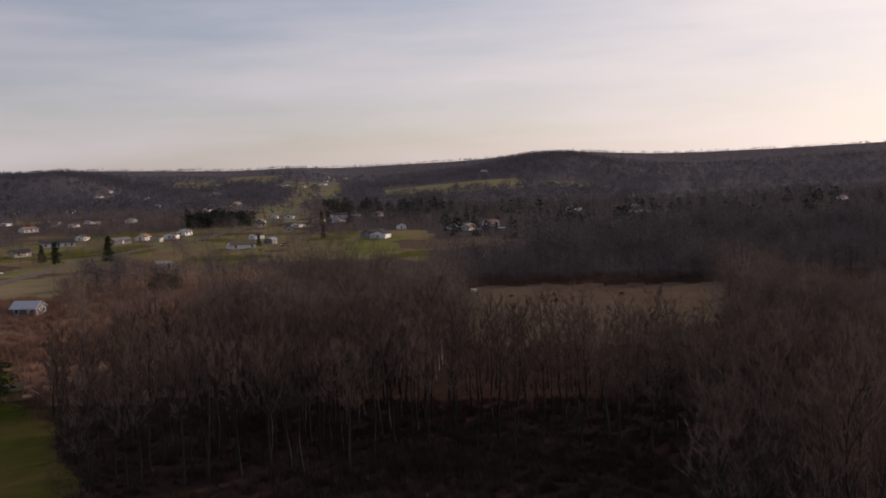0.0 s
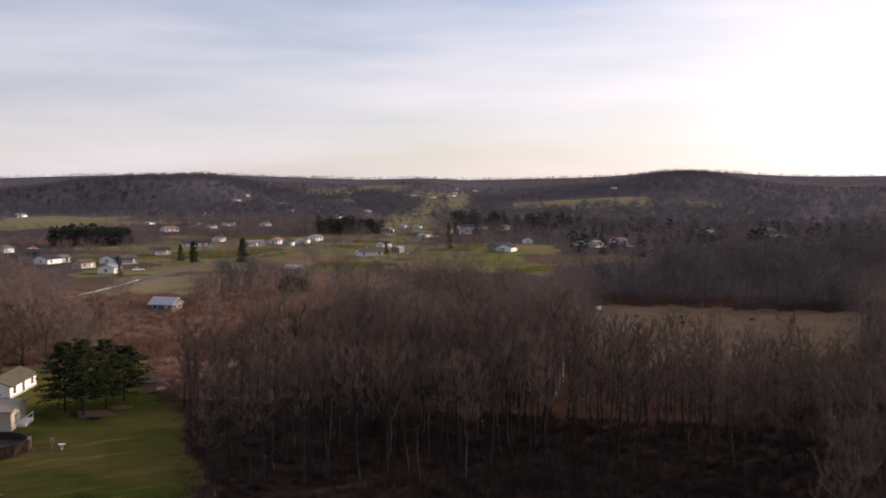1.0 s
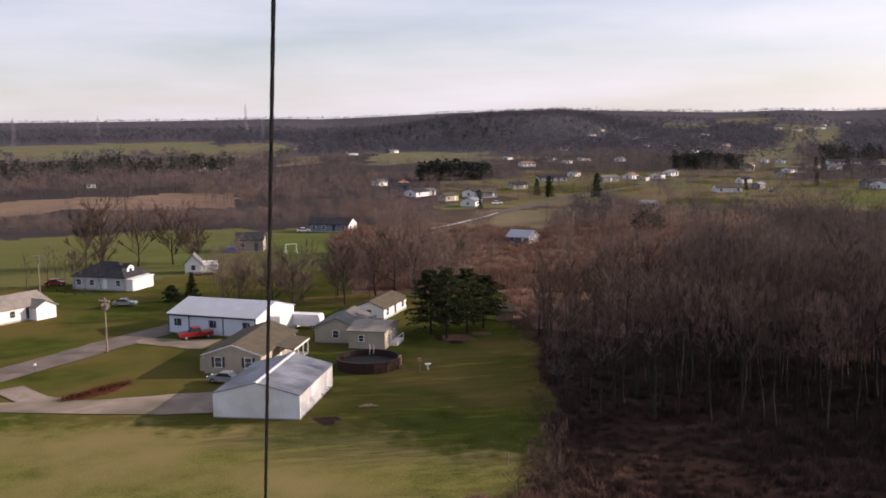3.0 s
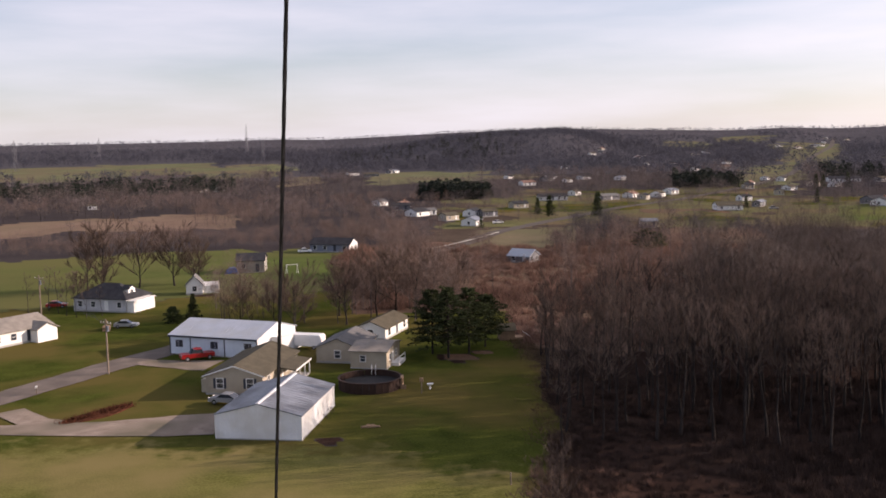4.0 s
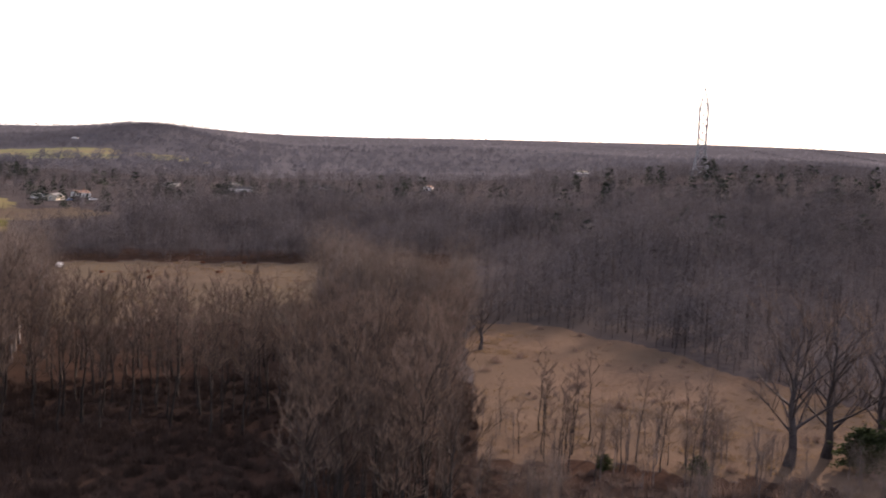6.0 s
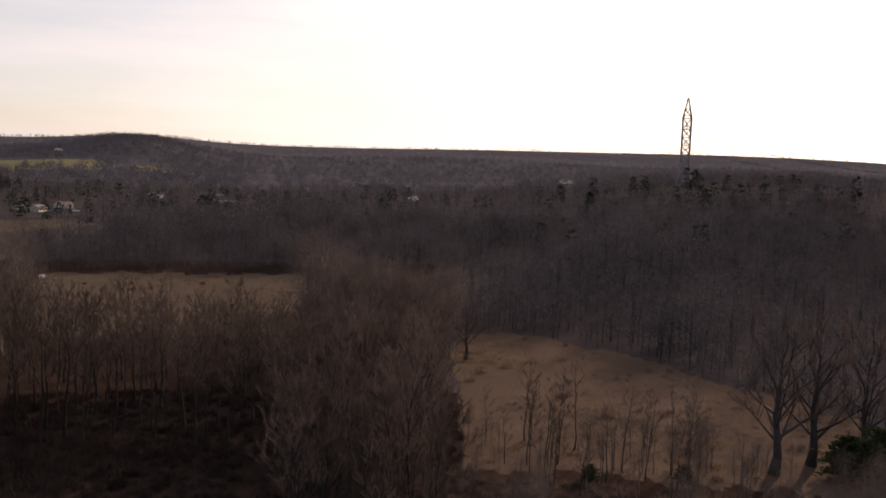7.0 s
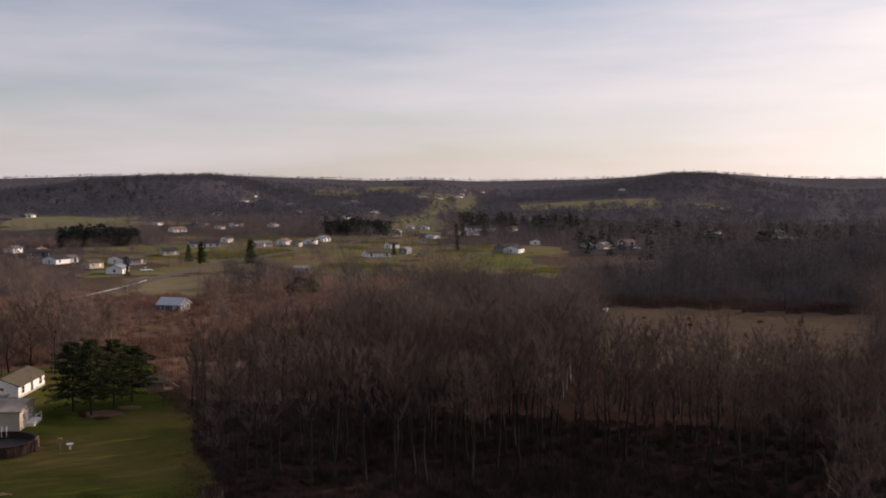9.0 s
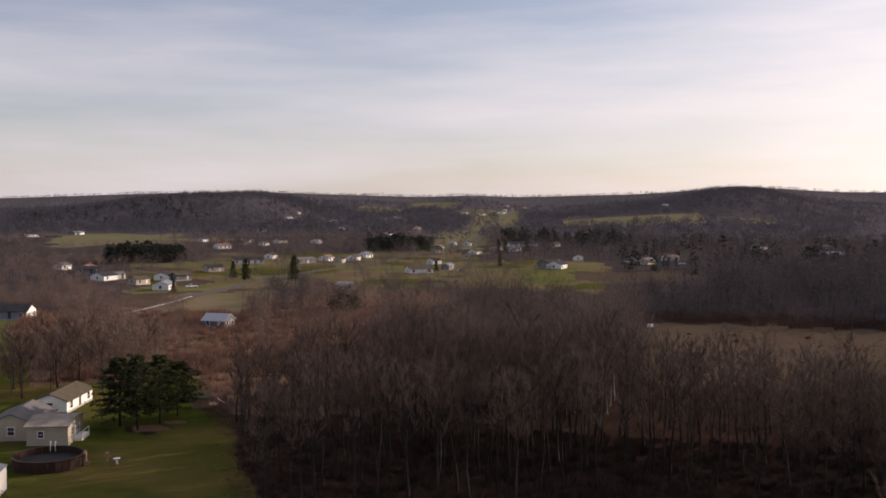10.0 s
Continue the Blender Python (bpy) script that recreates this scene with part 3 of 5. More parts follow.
# ---- trees ----
class Tris:
    """A triangle soup in numpy-friendly lists: wood tubes and thin twigs."""

    def __init__(self):
        self.v, self.t = [], []

    def limb(self, a, b, ra, rb, sides):
        d = (b - a).normalized()
        u = d.cross(Vector((0.3, 0.2, 1)) if abs(d.z) < 0.9 else Vector((1, 0, 0))).normalized()
        w = d.cross(u)
        n = len(self.v)
        for p, r in ((a, ra), (b, rb)):
            for s in range(sides):
                t = 2 * math.pi * s / sides
                self.v.append(p + (u * math.cos(t) + w * math.sin(t)) * r)
        for s in range(sides):
            s2 = (s + 1) % sides
            self.t += [(n + s, n + s2, n + sides + s2), (n + s, n + sides + s2, n + sides + s)]

    def blade(self, a, b, width, rng, facing=None):
        d = b - a
        jitter = Vector((rng.uniform(-1, 1), rng.uniform(-1, 1), rng.uniform(-1, 1)))
        if facing is not None:                    # sprays lie along the crown's surface
            jitter = facing + jitter
        side = d.cross(jitter).normalized() * width * 0.5
        n = len(self.v)
        self.v += [a - side, a + side, b]
        self.t.append((n, n + 1, n + 2))

    def arrays(self):
        return np.array([tuple(p) for p in self.v], dtype=np.float32), np.array(self.t, dtype=np.int32)


def bare_tree(seed, h, spread, limbs, subs, twigs, twig_w, twig_l, sides, base=0.45, radius=0.22, upright=1.0):
    """Trunk with limbs, and the twigs of the rounded crown, as two triangle soups."""
    rng = random.Random(seed)
    wood, crown = Tris(), Tris()
    pts, p = [Vector((0, 0, -0.3))], Vector((0, 0, -0.3))
    segs = 6
    for i in range(segs):
        p = p + Vector((rng.uniform(-1, 1) * h * 0.02, rng.uniform(-1, 1) * h * 0.02, (h * 0.84 + 0.3) / segs))
        pts.append(p)
    rad = [radius * (1 - 0.84 * i / segs) * (1.35 if i == 0 else 1) for i in range(segs + 1)]
    for i in range(segs):
        wood.limb(pts[i], pts[i + 1], rad[i], rad[i + 1], sides)
    tips = []
    for i in range(limbs):
        fr = (i + rng.random()) / limbs
        f = base + (0.98 - base) * fr
        k = min(int(f * segs), segs - 1)
        s = pts[k].lerp(pts[k + 1], f * segs - k)
        ang = i * 2.4 + rng.uniform(-0.5, 0.5)
        rise = (rng.uniform(0.5, 1.0) + fr * 0.7) * upright
        ln = spread * (0.62 + 0.5 * math.sin(math.pi * (0.12 + 0.75 * fr))) * rng.uniform(0.7, 1.15)
        d = Vector((math.cos(ang), math.sin(ang), rise)).normalized()
        mid = s + d * ln * 0.5
        end = mid + (d + Vector((rng.uniform(-0.35, 0.35), rng.uniform(-0.35, 0.35), 0.1))).normalized() * ln * 0.6
        r0 = max(rad[k] * 0.42, radius * 0.16)
        wood.limb(s, mid, r0, r0 * 0.6, 4)
        wood.limb(mid, end, r0 * 0.6, r0 * 0.2, 4)
        tips += [(s, mid), (mid, end), (mid, end)]
    branches = []
    for i in range(subs):
        a, b = tips[rng.randrange(len(tips))]
        s = a.lerp(b, rng.uniform(0.2, 1))
        d = ((b - a).normalized() + Vector((rng.uniform(-0.9, 0.9), rng.uniform(-0.9, 0.9), rng.uniform(-0.1, 0.8) * upright))).normalized()
        e = s + d * spread * rng.uniform(0.25, 0.55)
        wood.limb(s, e, radius * 0.1, radius * 0.03, 3)
        branches.append((s, e))
    src = branches or tips
    for i in range(twigs):
        a, b = src[rng.randrange(len(src))]
        s = a.lerp(b, rng.uniform(0.25, 1.05))
        d = ((b - a).normalized() * 0.9 + Vector((rng.uniform(-0.6, 0.6), rng.uniform(-0.6, 0.6), rng.uniform(-0.1, 1.0)))).normalized()
        crown.blade(s, s + d * twig_l * rng.uniform(0.5, 1.3), twig_w * rng.uniform(0.6, 1.3), rng)
    return wood, crown


def soft_tree(seed, h, spread, limbs, twigs, twig_w, twig_l, low=0.3, radius=0.15, sides=4, hug=1.5):
    """A leafless tree at some distance: trunk, main limbs and a rounded haze of twigs."""
    rng = random.Random(seed)
    wood, crown = Tris(), Tris()
    lean = Vector((rng.uniform(-0.04, 0.04) * h, rng.uniform(-0.04, 0.04) * h, h * 0.8))
    wood.limb(Vector((0, 0, -0.3)), lean * 0.5, radius, radius * 0.65, sides)
    wood.limb(lean * 0.5, lean, radius * 0.65, radius * 0.15, sides)
    mid, half = h * (0.5 + low * 0.5), h * (0.5 - low * 0.5)
    lobes = [(Vector((rng.gauss(0, 0.35) * spread, rng.gauss(0, 0.35) * spread, mid + rng.gauss(0, 0.28) * half)), rng.uniform(0.55, 0.85)) for _ in range(5)]
    for i in range(limbs):
        c, _ = lobes[i % 5]
        s = lean * rng.uniform(0.3, 0.8)
        wood.limb(s, c + Vector((rng.gauss(0, 0.3) * spread, rng.gauss(0, 0.3) * spread, half * 0.4)), radius * 0.4, radius * 0.1, 3)
    for i in range(twigs):
        c, k = lobes[rng.randrange(5)]
        o = Vector((rng.gauss(0, 1), rng.gauss(0, 1), rng.gauss(0, 1))).normalized()
        q = rng.random() ** 0.4 * k
        a = c + Vector((o.x * spread * q, o.y * spread * q, o.z * half * q))
        if a.z < 0.2:
            a.z = 0.2
        d = (Vector((o.x * 0.45, o.y * 0.45, 0.6)) + Vector((rng.gauss(0, 0.5), rng.gauss(0, 0.5), rng.gauss(0, 0.35)))).normalized()
        crown.blade(a, a + d * twig_l * rng.uniform(0.6, 1.3), twig_w * rng.uniform(0.6, 1.3), rng, o * hug)
    return wood, crown


def conifer(seed, h, spread, whorls, per, blades, size, bottom=0.12, taper=1.0):
    """Evergreen: trunk, and needle sprays along drooping boughs."""
    rng = random.Random(seed)
    wood, crown = Tris(), Tris()
    wood.limb(Vector((0, 0, -0.3)), Vector((0, 0, h * 0.55)), 0.02 * h, 0.012 * h, 6)
    wood.limb(Vector((0, 0, h * 0.55)), Vector((0, 0, h * 0.97)), 0.012 * h, 0.003 * h, 5)
    for i in range(whorls):
        f = bottom + (1 - bottom) * (i + rng.random() * 0.8) / whorls
        prof = (1 - f) ** taper if taper >= 1 else math.sin(math.pi * min(1, (1.02 - f) * 0.62 + 0.02)) ** 0.8
        reach = spread * max(0.06, prof)
        for k in range(per):
            ang = k * 2 * math.pi / per + i * 1.3 + rng.uniform(-0.35, 0.35)
            ln = reach * rng.uniform(0.45, 1.25)
            s = Vector((0, 0, h * f))
            e = s + Vector((math.cos(ang) * ln, math.sin(ang) * ln, ln * rng.uniform(-0.25, 0.3)))
            wood.limb(s, e, 0.004 * h, 0.0015 * h, 3)
            for _ in range(blades):
                a = s.lerp(e, rng.uniform(0.25, 1.02)) + Vector((rng.gauss(0, 0.2), rng.gauss(0, 0.2), rng.gauss(0, 0.16))) * size * 1.6
                d = Vector((math.cos(ang) + rng.uniform(-1, 1), math.sin(ang) + rng.uniform(-1, 1), rng.uniform(-0.5, 0.8))).normalized()
                crown.blade(a, a + d * size * rng.uniform(0.6, 1.4), size * rng.uniform(0.35, 0.7), rng)
    return wood, crown


def tree_thing(name, label, soups, mats, m, group=""):
    ob = thing(name, label, "tree", m, group)
    for nm, soup, mt in zip(("trunk", "crown"), soups, mats):
        v, t = soup.arrays()
        part(nm, array_mesh(nm, v, t, mt), None, ob)
    return ob


def grounded(x, y, rz=0, s=1.0, dz=0.0):
    return Matrix.Translation((x, y, height(x, y) + dz)) @ Matrix.Rotation(rz, 4, "Z") @ Matrix.Scale(s, 4)


def place_copy(ob, x, y, rng, lo=0.85, hi=1.2):
    c = copy_thing(ob, Matrix.Identity(4))
    c.matrix_basis = grounded(x, y, rng.uniform(0, 6.28), rng.uniform(lo, hi)) @ Matrix.Diagonal((1, 1, rng.uniform(0.92, 1.12), 1))
    return c


def scatter(rng, a0, a1, r0, r1, count):
    out = []
    for _ in range(count):
        r = math.sqrt(rng.uniform(r0 * r0, r1 * r1))
        out.append(polar(rng.uniform(a0, a1), r))
    return out


def stuff(name, label, category, spots, kinds, mat, rng, lo, hi):
    """Join many plants into one mesh."""
    packs = [k.arrays() for k in kinds]
    vs, ts, n = [], [], 0
    for x, y in spots:
        v, t = packs[rng.randrange(len(packs))]
        a, s = rng.uniform(0, 6.28), rng.uniform(lo, hi) * (1 + (0.6 if math.hypot(x, y) < 480 else 0.3) * rough(x, y, 15 + math.hypot(x, y) * 0.03))
        c, d = math.cos(a) * s, math.sin(a) * s
        q = np.empty_like(v)
        q[:, 0], q[:, 1] = v[:, 0] * c - v[:, 1] * d + x, v[:, 0] * d + v[:, 1] * c + y
        q[:, 2] = v[:, 2] * s * rng.uniform(0.85, 1.15) + height(x, y)
        vs.append(q)
        ts.append(t + n)
        n += len(v)
    if not vs:
        return None
    ob = new(name, array_mesh(name, np.concatenate(vs), np.concatenate(ts), mat))
    return tagged(ob, label, category, kind="stuff")


def both_stuff(name, label, spots, kinds, rng, lo=0.8, hi=1.2, twig="woods_twig", bark="woods_bark"):
    seed = rng.random()
    for i, (suffix, mat, what) in enumerate((("trunks", bark, "trunks and limbs"), ("twigs", twig, "twigs"))):
        stuff(f"{name}_{suffix}", f"{what} of {label}", "woods", spots, [k[i] for k in kinds], M[mat], random.Random(seed), lo, hi)


def woods_open(x, y):
    """Ground kept free of trees."""
    r, az = math.hypot(x, y), math.degrees(math.atan2(-x, y))
    return zone(x, y) in ("lawn", "sunlit_lawn", "pasture", "dry_grass", "stubble", "far_field", "valley_grass", "meadow_grass", "tan_field")


rng = random.Random(11)
NEAR = [tree_thing("bare_tree", "tall leafless woodland tree with grey-brown bark and fine twigs",
                   bare_tree(40 + i, 15 + i % 3, 3.5 + 0.3 * (i % 4), 16, 90, 4000, 0.019, 0.7, 5, 0.58 - 0.04 * (i % 3), 0.17 + 0.025 * (i % 3), 1.35),
                   (M["bark"], M["twig"]), Matrix.Translation((0, -300 - 20 * i, 0)), "trees of the near wood") for i in range(7)]
spots = []
for x, y in scatter(rng, -47.5, -1, 78, 200, 5200):
    r, az = math.hypot(x, y), math.degrees(math.atan2(-x, y))
    front = (113 if az > -20 else 121 if az > -39 else 70) + 4 * rough(x, y, 9)
    if r < front or (az > -10.5 and r > 165 + 8 * rough(x, y, 14)) or (az < -24 and r > 165) or woods_open(x, y) or x < wood_edge(y) + 0.4 + 2 * rough(x, y, 6) or any((x - a) ** 2 + (y - b) ** 2 < 12 for a, b in spots):
        continue
    spots.append((x, y))
near_spots = sorted([p for p in spots if math.hypot(*p) < 165], key=lambda p: abs(math.hypot(*p) - 126))[:296]
for i, (x, y) in enumerate(near_spots):
    if i < len(NEAR):
        NEAR[i].matrix_basis = grounded(x, y, rng.uniform(0, 6.28), rng.uniform(0.85, 1.15))
    else:
        k = 0.8 + 0.2 * smooth(0, 12, x - wood_edge(y))          # lower towards the lawn
        k *= 0.87 if math.atan2(x, y) < 0.185 and math.hypot(x, y) > 138 else 0.92
        if math.atan2(x, y) > 0.42 and math.hypot(x, y) > 122:       # shorter before the clearing
            k *= 0.84
        place_copy(NEAR[i % len(NEAR)], x, y, rng, 0.85 * k, 1.12 * k)
MID = [soft_tree(70 + i, 12.5 + i % 3, 3.5, 6, 820, 0.028, 1.05, 0.28, 0.15) for i in range(10)]
ROUND = [soft_tree(60 + i, 10.5 + i % 4, 4.1, 3, 260, 0.085, 1.25, 0.0, 0.1, 3) for i in range(10)]
BUSHY = [soft_tree(80 + i, 8.5 + i % 3, 3.7, 3, 190, 0.09, 1.2, 0.04, 0.1, 3) for i in range(8)]
GROVE = [soft_tree(65 + i, 11 + i % 3, 4.0, 5, 850, 0.05, 1.0, 0.14, 0.11) for i in range(8)]
VALE = [soft_tree(100 + i, 9.0 + i % 4, 4.4, 0, 100, 0.22, 1.4, 0.02, 0.14, 3, 3.0) for i in range(10)]
FAR = [soft_tree(90 + i, 9.5 + i % 3, 5.0, 0, 40, 0.85, 1.9, 0.02, 0.2, 3, 4.0) for i in range(10)]
rest = [p for p in spots if p not in set(near_spots)]
for x, y in scatter(rng, -25, -10.3, 165, 250, 520) + scatter(rng, -48, -39, 165, 235, 190):
    if not woods_open(x, y) and zone(x, y) != "brush_ground":
        rest.append((x, y))
TALL = [soft_tree(75 + i, 13.5 + i % 3, 3.3, 6, 850, 0.018, 0.85, 0.5, 0.16, 5) for i in range(8)]
rest += [p for p in scatter(rng, -47.5, -39, 84, 130, 90) if not woods_open(*p)]
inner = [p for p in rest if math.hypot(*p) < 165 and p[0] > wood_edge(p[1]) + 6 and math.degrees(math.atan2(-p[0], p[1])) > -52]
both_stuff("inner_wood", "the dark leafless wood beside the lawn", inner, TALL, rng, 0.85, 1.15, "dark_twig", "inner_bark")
both_stuff("near_wood", "the leafless brown wood beyond the lawn", [p for p in rest if math.hypot(*p) >= 165 or p[0] > 80], MID, rng, 0.85, 1.15)
ridge = [p for p in scatter(rng, -80, -24, 300, 460, 2500) if not woods_open(*p) and not in_yard(*p) and (p[0] > 0.55 * p[1] or math.hypot(*p) < 352)]
verge = [p for p in scatter(rng, -50, -24, 290, 330, 420) + scatter(rng, -72, -48, 150, 222, 330) if not woods_open(*p) and math.hypot(*p) < 330 and zone(p[0] * 0.9, p[1] * 0.9) in ("dry_grass", "meadow_grass")]
ridge += [p for p in scatter(rng, -84, -49, 150, 300, 620) if not woods_open(*p)]
both_stuff("back_wood", "the dark leafless wood behind the clearings", ridge, ROUND, rng, 0.8, 1.15, "back_twig", "inner_bark")
both_stuff("wood_verge", "the bushy edge of the wood behind the clearing", verge, BUSHY, rng, 0.5, 0.85, "back_twig", "inner_bark")
hollow = [p for p in scatter(rng, -15, -4, 345, 408, 190) + scatter(rng, -9, -2.6, 312, 352, 70) if not in_yard(*p)]
both_stuff("hollow_trees", "bushy bare trees in the hollow below the village", hollow, BUSHY, rng, 0.4, 0.8, "back_twig", "inner_bark")
belt = scatter(rng, 13.2, 17.5, 425, 540, 80) + scatter(rng, 5, 30, 342, 396, 430) + scatter(rng, 3, 15.5, 440, 620, 330) + scatter(rng, 15.5, 30, 548, 680, 300) + scatter(rng, -2.5, 9, 332, 420, 160)
belt = [p for p in belt if not in_yard(*p) and not (p[0] > -20 and 300 < p[1])]
both_stuff("tree_belts", "low bare trees in belts round the fields", belt, BUSHY, rng, 0.45, 0.75, "grove_twig")
grove = scatter(rng, 1.5, 12.5, 186, 270, 125) + scatter(rng, 12.5, 17, 190, 225, 14) + scatter(rng, -12, 3, 215, 325, 60)
both_stuff("groves", "bare grey-brown trees in the brush behind the houses", [p for p in grove if not in_yard(*p) and p[1] > 190 and not (math.hypot(*p) > 232 and 7 < math.degrees(math.atan2(-p[0], p[1])) < 12.5) and not -2.8 < math.degrees(math.atan2(-p[0], p[1])) < 0.4], GROVE, rng, 0.6, 0.95, "grove_twig")


def far_ok(x, y):
    return zone(x, y) in ("woods_floor", "hazy_woods") and not in_yard(x, y)


vale, low = [], []
for x, y in scatter(rng, -86, 36, 430, 1000, 4600):
    if far_ok(x, y):
        r, az = math.hypot(x, y), math.degrees(math.atan2(-x, y))
        (low if 0 < az < 8.5 and 520 < r < 850 else vale).append((x, y))
hills = [p for p in scatter(rng, -86, 36, 1000, 2600, 9600) + scatter(rng, -36, 16, 1000, 2050, 5200) if far_ok(*p)]
far = [p for p in scatter(rng, -86, 36, 2600, 4700, 3600) if far_ok(*p)]
village = [p for p in scatter(rng, -20, 3, 430, 560, 230) + scatter(rng, -20, 3, 560, 800, 640) if not in_yard(*p)]
village_far = [p for p in scatter(rng, -17, -6, 800, 2200, 420) if not in_yard(*p)]
both_stuff("vale_woods", "leafless grey-brown woods of the valley", [p for p in vale if p[0] < 0.33 * p[1]], VALE, rng, 0.75, 1.2, "vale_twig", "inner_bark")
both_stuff("east_woods", "dark grey leafless woods east of the village", [p for p in vale if p[0] >= 0.33 * p[1]], VALE, rng, 0.75, 1.2, "back_twig", "inner_bark")
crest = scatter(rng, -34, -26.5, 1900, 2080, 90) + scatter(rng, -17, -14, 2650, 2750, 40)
stuff("crest_trees", "taller bare trees along the hill crests", "woods", crest, [k[1] for k in FAR], M["hazy_hill_twig"], rng, 0.9, 1.35)
stuff("hill_woods", "dark leafless woods over the valley's hills, tinted blue-grey with painted haze", "woods", hills + village_far, [k[1] for k in FAR], M["hazy_hill_twig"], rng, 0.8, 1.25)
stuff("far_woods", "leafless woods over the distant hills, paled with painted haze", "woods", far, [k[1] for k in FAR], M["hazy_far_twig"], rng, 0.8, 1.25)
both_stuff("village_trees", "small bare trees among the village houses", village + low, BUSHY, rng, 0.45, 1.0, "vale_twig")
PINE_FAR = [conifer(120 + i, 12, 4.4, 6, 4, 5, 1.7, 0.1, 0.5 if i % 2 else 1.0) for i in range(4)]
pines = scatter(rng, 0.6, 4.6, 590, 630, 170) + scatter(rng, -13.2, -9.6, 690, 760, 130) + scatter(rng, 15, 29, 715, 850, 240) + scatter(rng, -24.5, -17.2, 800, 930, 110)
pines += scatter(rng, -50, -24, 520, 760, 90) + scatter(rng, -70, -52, 330, 620, 90) + scatter(rng, -40, -24, 460, 560, 16) + scatter(rng, -1, 9, 1420, 1780, 130)
stuff("far_pines", "dark evergreen stands in the valley", "woods", pines, [k[1] for k in PINE_FAR], M["far_needles"], random.Random(5), 0.5, 0.95)
BRUSH = []
for i in range(6):
    b, brng = Tris(), random.Random(200 + i)
    for _ in range(60):
        a = Vector((brng.gauss(0, 0.6), brng.gauss(0, 0.6), -0.05))
        b.blade(a, a + Vector((brng.gauss(0, 0.5), brng.gauss(0, 0.5), brng.uniform(0.7, 2.0))), brng.uniform(0.06, 0.16), brng)
    BRUSH.append(b)
scrub = [p for p in scatter(rng, -14, 13, 168, 335, 2600) if zone(*p) == "brush_ground"]
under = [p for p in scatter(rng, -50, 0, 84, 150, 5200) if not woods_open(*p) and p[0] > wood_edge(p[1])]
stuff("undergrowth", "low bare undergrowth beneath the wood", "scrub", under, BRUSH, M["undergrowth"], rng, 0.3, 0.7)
stuff("scrub", "reddish-brown dry scrub and brambles", "scrub", scrub, BRUSH, M["brush_twig"], rng, 0.7, 1.3)
GRASS = []
for i in range(5):
    b, brng = Tris(), random.Random(300 + i)
    for _ in range(34):
        a = Vector((brng.gauss(0, 0.7), brng.gauss(0, 0.7), -0.05))
        b.blade(a, a + Vector((brng.gauss(0, 0.3), brng.gauss(0, 0.3), brng.uniform(0.2, 0.55))), brng.uniform(0.05, 0.12), brng)
    GRASS.append(b)
meadow = [p for p in scatter(rng, -73, -48, 96, 196, 1300) + scatter(rng, -41, -25, 195, 300, 1000) if zone(*p) in ("dry_grass", "meadow_grass")]
stuff("tall_grass", "tall tan winter grass in tussocks", "grass", meadow, GRASS, M["grass_blade"], rng, 0.4, 0.9)

# evergreens beside the lawn
for i, (x, y, h) in enumerate([(-8.8, 159.6, 11.6), (-5.6, 163.5, 11.0), (-11.6, 163.0, 10.6), (-3.0, 168.5, 9.0)]):
    tree_thing("pine_tree", "dark green pine with a broad crown on bare trunks", conifer(140 + i, h, 4.4, 17, 8, 40, 0.42, 0.2, 0.5), (M["bark"], M["needles"]),
               grounded(x, y, i), "pines beside the lawn")
tree_thing("spruce_tree", "small dark spruce beside the road", conifer(150, 5.6, 1.9, 15, 9, 26, 0.3, 0.05, 1.0), (M["bark"], M["needles"]), grounded(-61.4, 194.6), "")
tree_thing("evergreen_shrub", "round dark evergreen shrub beside the spruce", conifer(151, 3.2, 1.9, 11, 9, 30, 0.3, 0.03, 0.5), (M["bark"], M["needles"]), grounded(-65.2, 193.6), "")
OPEN = [bare_tree(160 + i, 9.5 + i, 5.0, 18, 150, 4600, 0.046, 1.0, 6, 0.24, 0.2) for i in range(3)]
YARD = [tree_thing("yard_tree", "broad leafless yard tree with spreading limbs", OPEN[i], (M["bark"], M["yard_twig"]), grounded(x, y, i, s), "bare yard trees")
        for i, (x, y, s) in enumerate([(-38.3, 182, 1.0), (-50.6, 190, 0.62), (-96, 236, 1.25)])]
for k, x, y, s in ((0, -82, 246, 1.2), (1, -30, 190, 0.95), (2, -25, 198, 1.0), (0, -33, 200, 0.9), (2, -17, 196, 0.95), (1, -88, 214, 0.75), (0, -44, 190, 0.7), (1, -22, 205, 1.0),
                   (2, -10, 200, 0.9), (1, -101, 238, 1.1), (2, -90, 243, 1.1), (0, -76, 243, 0.9), (1, -93, 214, 0.6), (0, -77, 250, 0.9)):
    c = copy_thing(YARD[k], Matrix.Identity(4))
    c.matrix_basis = grounded(x, y, x, s)
OAK = tree_thing("oak_tree", "large leafless oak at the edge of the meadow", bare_tree(175, 17, 7.5, 18, 110, 2400, 0.03, 1.3, 7, 0.2, 0.6), (M["dark_bark"], M["twig"]), grounded(112, 49, 0.4), "oaks by the meadow")
for x, y, s in ((119, 47.5, 0.95), (126, 44, 0.9), (133, 116, 0.62), (128, 121, 0.6)):
    c = copy_thing(OAK, Matrix.Identity(4))
    c.matrix_basis = grounded(x, y, x, s)
SAP = tree_thing("sapling", "slender bare sapling before the meadow", bare_tree(180, 10.5, 1.6, 10, 26, 420, 0.022, 0.8, 5, 0.35, 0.09), (M["bark"], M["twig"]), grounded(92, 70), "saplings before the meadow")
